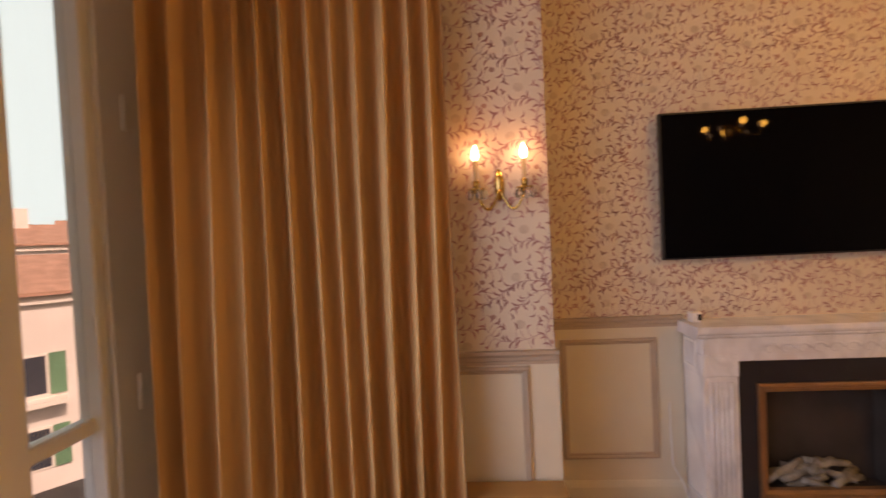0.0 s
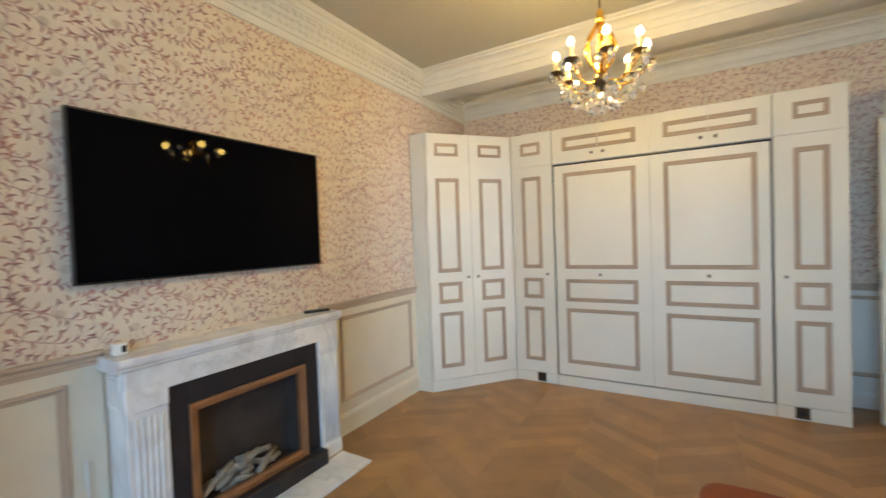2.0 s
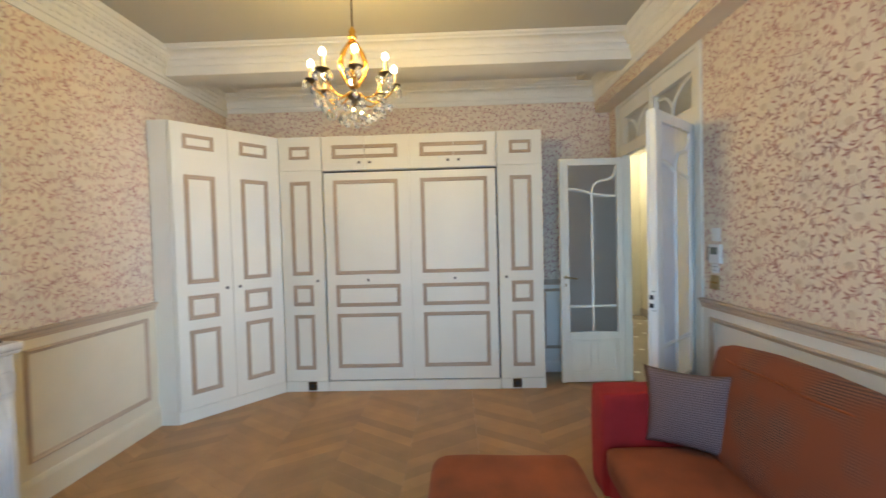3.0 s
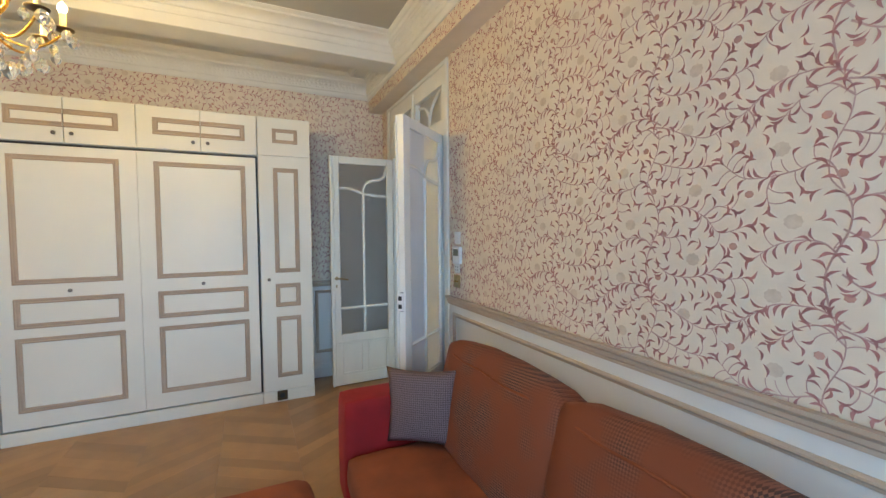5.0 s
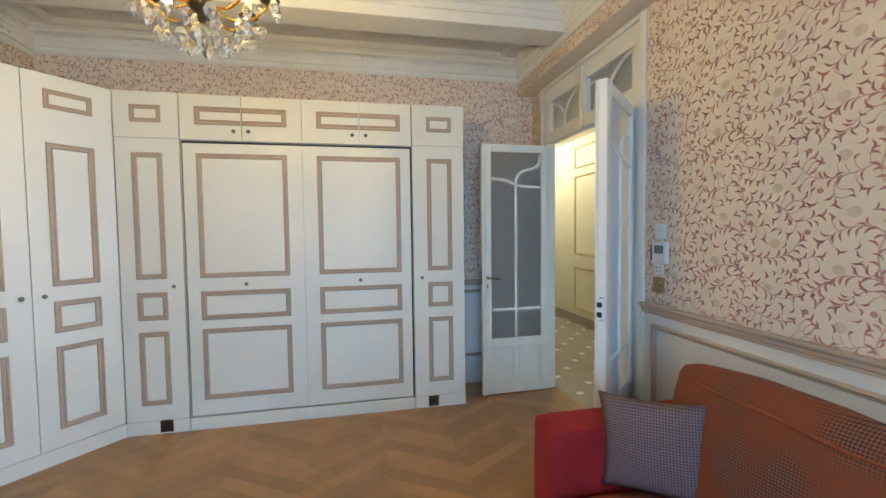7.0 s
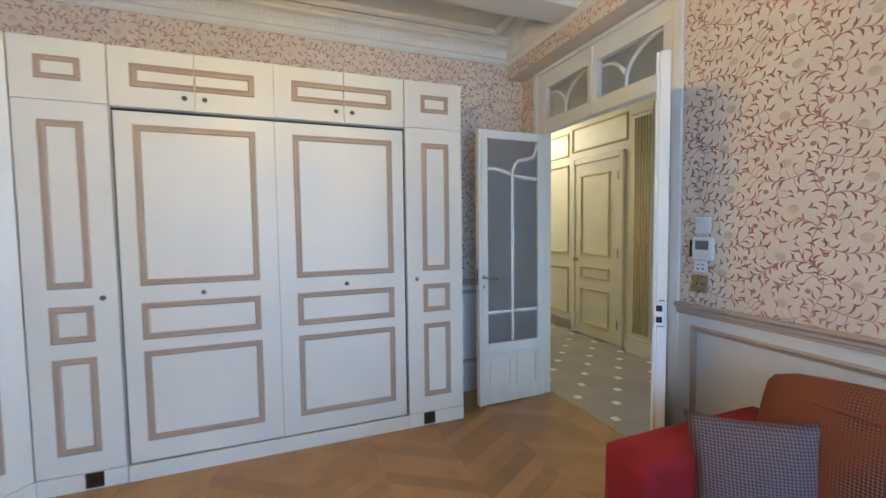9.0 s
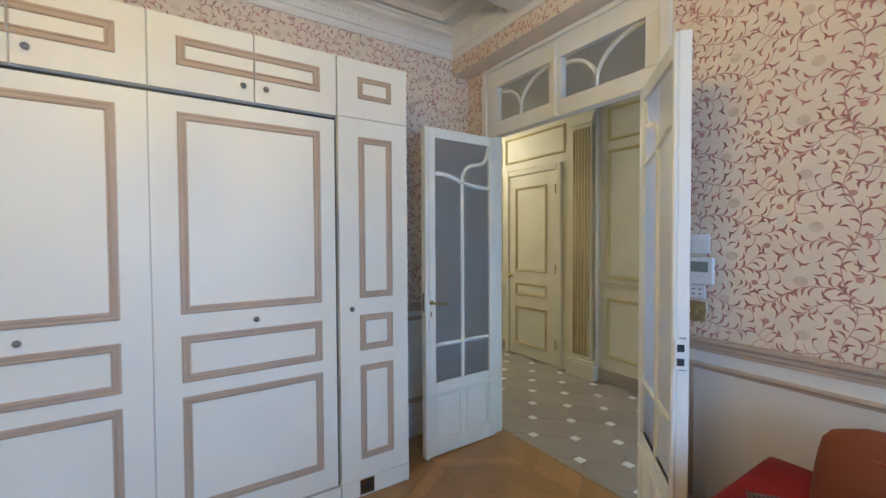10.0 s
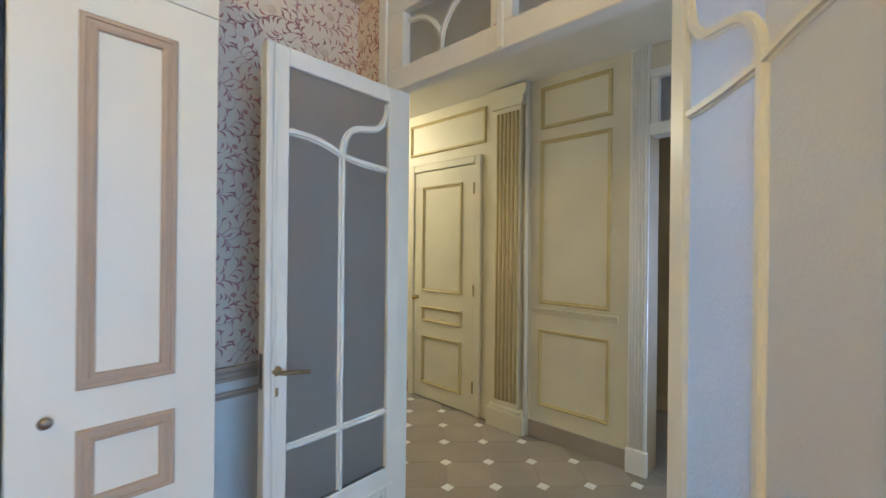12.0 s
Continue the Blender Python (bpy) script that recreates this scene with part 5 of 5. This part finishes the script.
def house(name, x, y, rot, w, h, storeys, bays, wall, shutter, label):
    """A row house seen from across the street: wall, tiled roof, windows with shutters."""
    th = thing(name, label, "house", "houses across the street", Matrix.Translation((x, y, -8.0)) @ Matrix.Rotation(radians(rot), 4, "Z"))
    part("wall", box(-w / 2, w / 2, 0, 8, 0, h), wall, th)
    part("roof", prism([(-0.5, h), (-0.5, h + 0.15), (4, h + 1.7), (8.5, h + 0.15), (8.5, h)], "x", -w / 2 - 0.2, w / 2 + 0.2), ROOFTILE, th)
    part("cornice", box(-w / 2, w / 2, -0.25, 0, h - 0.35, h - 0.02), TRIM, th)
    for i in range(bays):
        for j in range(storeys):
            cx, cz = -w / 2 + w * (i + 0.5) / bays, 0.9 + j * 3.0
            wd = part("window", box(cx - 0.5, cx + 0.5, -0.06, 0.0, cz, cz + 1.7), TRIM, th)
            part("glass", box(cx - 0.42, cx + 0.42, -0.08, -0.05, cz + 0.08, cz + 1.62), PANE_D, wd)
            for s in (-1, 1):
                part("shutter", box(cx + s * 0.78 - 0.26, cx + s * 0.78 + 0.26, -0.09, -0.0, cz, cz + 1.7), shutter, th)
        part("balcony", box(-w / 2 + w * (i + 0.5) / bays - 1.0, -w / 2 + w * (i + 0.5) / bays + 1.0, -0.8, 0, 3.6, 3.78), TRIM, th)
    part("chimney", box(w * 0.2, w * 0.2 + 0.8, 3, 3.8, h + 1.0, h + 2.8), wall, th)
    return th


house("house", -20, 19.5, 48, 9, 8.0, 2, 3, FACADE, SHUTTER, "cream house with green shutters and a tiled roof")
house("house", -31, 33, 48, 8, 10.8, 3, 3, REDWALL, SHUTTER, "red-rendered house behind the street")
house("house", -35.5, 26, 48, 9, 10.4, 3, 3, FACADE, SHUTTER, "pale house with a tiled roof down the street")

# ---------- printed vines of the wallpaper ----------


def lens_leaf(out, x, y, ang, l, w, bend):
    """One crescent leaf: outline in 2D."""
    c, s = math.cos(ang), math.sin(ang)
    up, dn = [], []
    for i in range(7):
        t = i / 6
        k = math.sin(math.pi * t ** 1.35) * w / 2
        mid = bend * l * math.sin(math.pi * t)
        for lst, q in ((up, mid + k), (dn, mid - k)):
            lst.append((x + c * t * l - s * q, y + s * t * l + c * q))
    out.append(up + dn[-2:0:-1])


def ribbon(out, pts, w):
    for a, b in zip(pts, pts[1:]):
        d = Vector((b[0] - a[0], b[1] - a[1]))
        if d.length < 1e-6:
            continue
        n = Vector((-d.y, d.x)).normalized() * w / 2
        d = d.normalized() * w * 0.2
        out.append([(a[0] - n.x - d.x, a[1] - n.y - d.y), (b[0] - n.x + d.x, b[1] - n.y + d.y), (b[0] + n.x + d.x, b[1] + n.y + d.y), (a[0] + n.x - d.x, a[1] + n.y - d.y)])


TW, TH, U0, V0 = 0.514, 0.604, 0.475, 0.062   # the printed repeat and where it begins


def smooth_line(pts, step=0.007):
    """A Catmull-Rom line through the points."""
    p = [pts[0]] + list(pts) + [pts[-1]]
    out = []
    for a, b, c, d in zip(p, p[1:], p[2:], p[3:]):
        n = max(2, int(math.dist(b, c) / step))
        for i in range(n):
            t = i / n
            out.append(tuple(0.5 * (2 * b[k] + (c[k] - a[k]) * t + (2 * a[k] - 5 * b[k] + 4 * c[k] - d[k]) * t * t + (3 * b[k] - a[k] - 3 * c[k] + d[k]) * t ** 3) for k in (0, 1)))
    return out + [tuple(pts[-1])]


def motif():
    """One repeat of the print: a waving trunk, arching branches with crescent leaves, pale flowers and rosy buds."""
    rng = random.Random(7)
    leaves, stems, pale, rose = [], [], [], []
    buds = [(-0.04, 0.0), (0.0, 0.151), (0.04, 0.302), (0.0, 0.453), (0.267, 0.034), (0.287, 0.186), (0.245, 0.337), (0.212, 0.484)]
    blooms = [(-0.15, -0.08), (-0.123, 0.105), (-0.118, 0.327), (0.115, 0.417), (0.106, 0.017), (0.148, 0.221)]
    gap = lambda a, b: math.hypot((a[0] - b[0] + TW / 2) % TW - TW / 2, (a[1] - b[1] + TH / 2) % TH - TH / 2)
    used = []

    def leaf(x, y, ang, l, w, bend, force=False):
        mids = [(x + math.cos(ang) * l * k, y + math.sin(ang) * l * k) for k in (0.45, 0.9)]
        if any(gap(m, b) < 0.016 for m in mids for b in buds) or any(gap(m, b) < 0.027 for m in mids for b in blooms):
            return False
        if not force and any(gap(m, u) < 0.0102 for m in mids for u in used):
            return False
        used.extend(mids)
        lens_leaf(leaves, x, y, ang, l, w, bend)
        return True

    def spray(x, y, ang, size=1.0):
        """Two pointed leaves that part at a tip and curl outwards."""
        leaf(x, y, ang + 0.35, 0.044 * size, 0.0088, -0.26)
        leaf(x - math.cos(ang) * 0.006, y - math.sin(ang) * 0.006, ang - 0.6, 0.038 * size, 0.0082, 0.28, True)

    def branch(pts, w=0.0050, every=0.0150, side=1):
        line = smooth_line(pts)
        n = len(line) - 1
        for i, (a, b) in enumerate(zip(line, line[1:])):
            ribbon(stems, (a, b), w * (1 - 0.55 * i / n))
        gone, nxt = 0.0, 0.016
        for i, (a, b) in enumerate(zip(line, line[1:])):
            gone += math.dist(a, b)
            if gone > nxt:
                nxt += every * rng.uniform(0.8, 1.25)
                side = -side
                ang = math.atan2(b[1] - a[1], b[0] - a[0])
                q = ang + side * rng.uniform(0.80, 1.15)
                if rng.random() < 0.36:
                    # a short curling shoot that ends in leaves
                    sh, w2 = [b], q
                    for _ in range(5):
                        w2 += side * 0.16
                        sh.append((sh[-1][0] + math.cos(w2) * 0.0085, sh[-1][1] + math.sin(w2) * 0.0085))
                    if all(gap(sh[-1], u) > 0.015 for u in used) and all(gap(sh[-1], u) > 0.024 for u in blooms + buds):
                        for c, d in zip(sh, sh[1:]):
                            ribbon(stems, (c, d), w * 0.55)
                        spray(*sh[-1], w2 + side * 0.2, rng.uniform(0.75, 1.0))
                        used.append(sh[3])
                        continue
                leaf(*b, q, rng.uniform(0.036, 0.050), rng.uniform(0.0074, 0.0094), -side * 0.24)
        a, b = line[-3], line[-1]
        spray(*b, math.atan2(b[1] - a[1], b[0] - a[0]))

    trunk = [(0.235, -0.02), (0.218, 0.07), (0.232, 0.13), (0.262, 0.20), (0.262, 0.27), (0.222, 0.33), (0.226, 0.40), (0.255, 0.47), (0.262, 0.53), (0.235, 0.584)]
    branch(trunk, 0.0056, 0.034)
    for pts in (
        [(0.270, -0.04), (0.215, -0.005), (0.165, 0.000), (0.110, -0.006), (0.060, -0.040), (0.010, -0.075), (-0.040, -0.092)],
        [(0.255, 0.120), (0.215, 0.165), (0.160, 0.172), (0.105, 0.155), (0.060, 0.120)],
        [(0.250, 0.300), (0.215, 0.372), (0.150, 0.355), (0.080, 0.345), (0.020, 0.352), (-0.030, 0.395)],
        [(0.262, 0.520), (0.215, 0.560), (0.160, 0.540), (0.120, 0.500)],
        [(-0.255, 0.270), (-0.200, 0.282), (-0.140, 0.272), (-0.085, 0.240), (-0.040, 0.192), (0.030, 0.210)],
        [(-0.090, 0.242), (-0.050, 0.272), (-0.010, 0.262)],
        [(-0.262, 0.090), (-0.205, 0.050), (-0.130, 0.046), (-0.070, 0.066), (-0.030, 0.110)],
        [(-0.080, 0.062), (-0.030, 0.050), (0.030, 0.060)],
        [(-0.270, 0.440), (-0.215, 0.420), (-0.150, 0.402), (-0.090, 0.400)],
        [(-0.262, 0.560), (-0.215, 0.545), (-0.160, 0.515), (-0.090, 0.490), (-0.035, 0.505)],
        [(0.030, 0.470), (0.050, 0.505), (0.030, 0.545), (-0.020, 0.560)],
        [(-0.262, 0.200), (-0.215, 0.175), (-0.170, 0.180)],
        [(0.100, 0.350), (0.085, 0.310), (0.090, 0.270)],
    ):
        branch(pts, side=rng.choice((-1, 1)))
    # small sprigs in what gaps are left
    for _ in range(1500):
        c = (rng.uniform(0, TW), rng.uniform(0, TH))
        if all(gap(c, u) > 0.0165 for u in used) and all(gap(c, b) > 0.040 for b in blooms) and all(gap(c, b) > 0.026 for b in buds):
            a = rng.uniform(0, 6.28)
            leaf(*c, a, rng.uniform(0.032, 0.044), 0.0078, rng.choice((-0.28, 0.28)))
    for (cx, cy), r, out in [(b, 0.0125, rose) for b in buds] + [(b, 0.0235, pale) for b in blooms]:
        k = 9 if r > 0.02 else 7
        out.append([(cx + r * (0.93 + 0.07 * math.cos(q * k)) * math.cos(q), cy + r * 0.9 * (0.93 + 0.07 * math.cos(q * k)) * math.sin(q)) for q in [2 * math.pi * i / 28 for i in range(28)]])
    return leaves, stems, pale, rose


ROSEPRINT = Mat("wallpaper_rose_print", (0.58, 0.33, 0.27), 0.75).vary(0.08, 30.0)
MOTIF = motif()


def print_on(parent, m, u0, u1, z0, z1, holes=()):
    """Lays the printed motif on a wall whose panel is drawn in xz facing -y; m is the wall's pose."""
    for shapes, mat, lift, nm in zip(MOTIF, (LEAF, STEM, BLOOM, ROSEPRINT), (0.0018, 0.0014, 0.0006, 0.0010), ("leaf_print", "stem_print", "flower_print", "bud_print")):
        vs, fs = [], []
        for i in range(math.floor((u0 - U0) / TW) - 1, math.ceil((u1 - U0) / TW) + 2):
            for j in range(math.floor((z0 - V0) / TH) - 1, math.ceil((z1 - V0) / TH) + 2):
                ox, oz = U0 + i * TW, V0 + j * TH
                for sh in shapes:
                    xs, zs = [p[0] + ox for p in sh], [p[1] + oz for p in sh]
                    if min(xs) < u0 or max(xs) > u1 or min(zs) < z0 or max(zs) > z1:
                        if min(xs) > u1 or max(xs) < u0 or min(zs) > z1 or max(zs) < z0:
                            continue
                        xs, zs = [min(u1, max(u0, x)) for x in xs], [min(z1, max(z0, z)) for z in zs]
                        if max(xs) - min(xs) < 0.002 or max(zs) - min(zs) < 0.002:
                            continue
                    cx, cz = sum(xs) / len(xs), sum(zs) / len(zs)
                    if any(a < cx < b and c < cz < d for a, b, c, d in holes):
                        continue
                    n = len(vs)
                    vs += [(x, -lift, z) for x, z in zip(xs, zs)]
                    fs.append(tuple(range(n, n + len(xs))))
        me = bpy.data.meshes.new(nm)
        me.from_pydata(vs, [], fs)
        me.transform(m)
        me.materials.append(mat.m)
        ob = new(nm, me)
        ob.parent = parent
        tagged(ob, "dusky red vine print on the wallpaper" if mat in (LEAF, STEM) else "pale pink flower print on the wallpaper", kind="stuff")


print_on(wall_north, FACE_S(0, YN), PIER_X, XE, 0.99, 2.80, holes=((-3.2, -1.92, 1.34, 2.02),))
print_on(wall_pier, FACE_S(0, PIER_Y), -4.75, PIER_X, 0.98, 2.80)
print_on(wall_east, FACE_W(XE, 0), -YN, 0.0, 0.99, 2.84, holes=((-YN, -0.85, 0.99, 2.40),))
print_on(wall_south, FACE_N(0, 0), 1.127, 5.38, 1.0, 2.71)
print_on(wall_south, FACE_N(0, 0), -XE, -0.292, 0.1, 2.71)
print_on(soffit, FACE_N(0, 0.15), -XE, 5.38, 2.71, 2.825)
print_on(soffit, Matrix.Translation((0, 0, 2.71)) @ Matrix.Rotation(radians(90), 4, "X"), XW, XE, 0.0, 0.15)
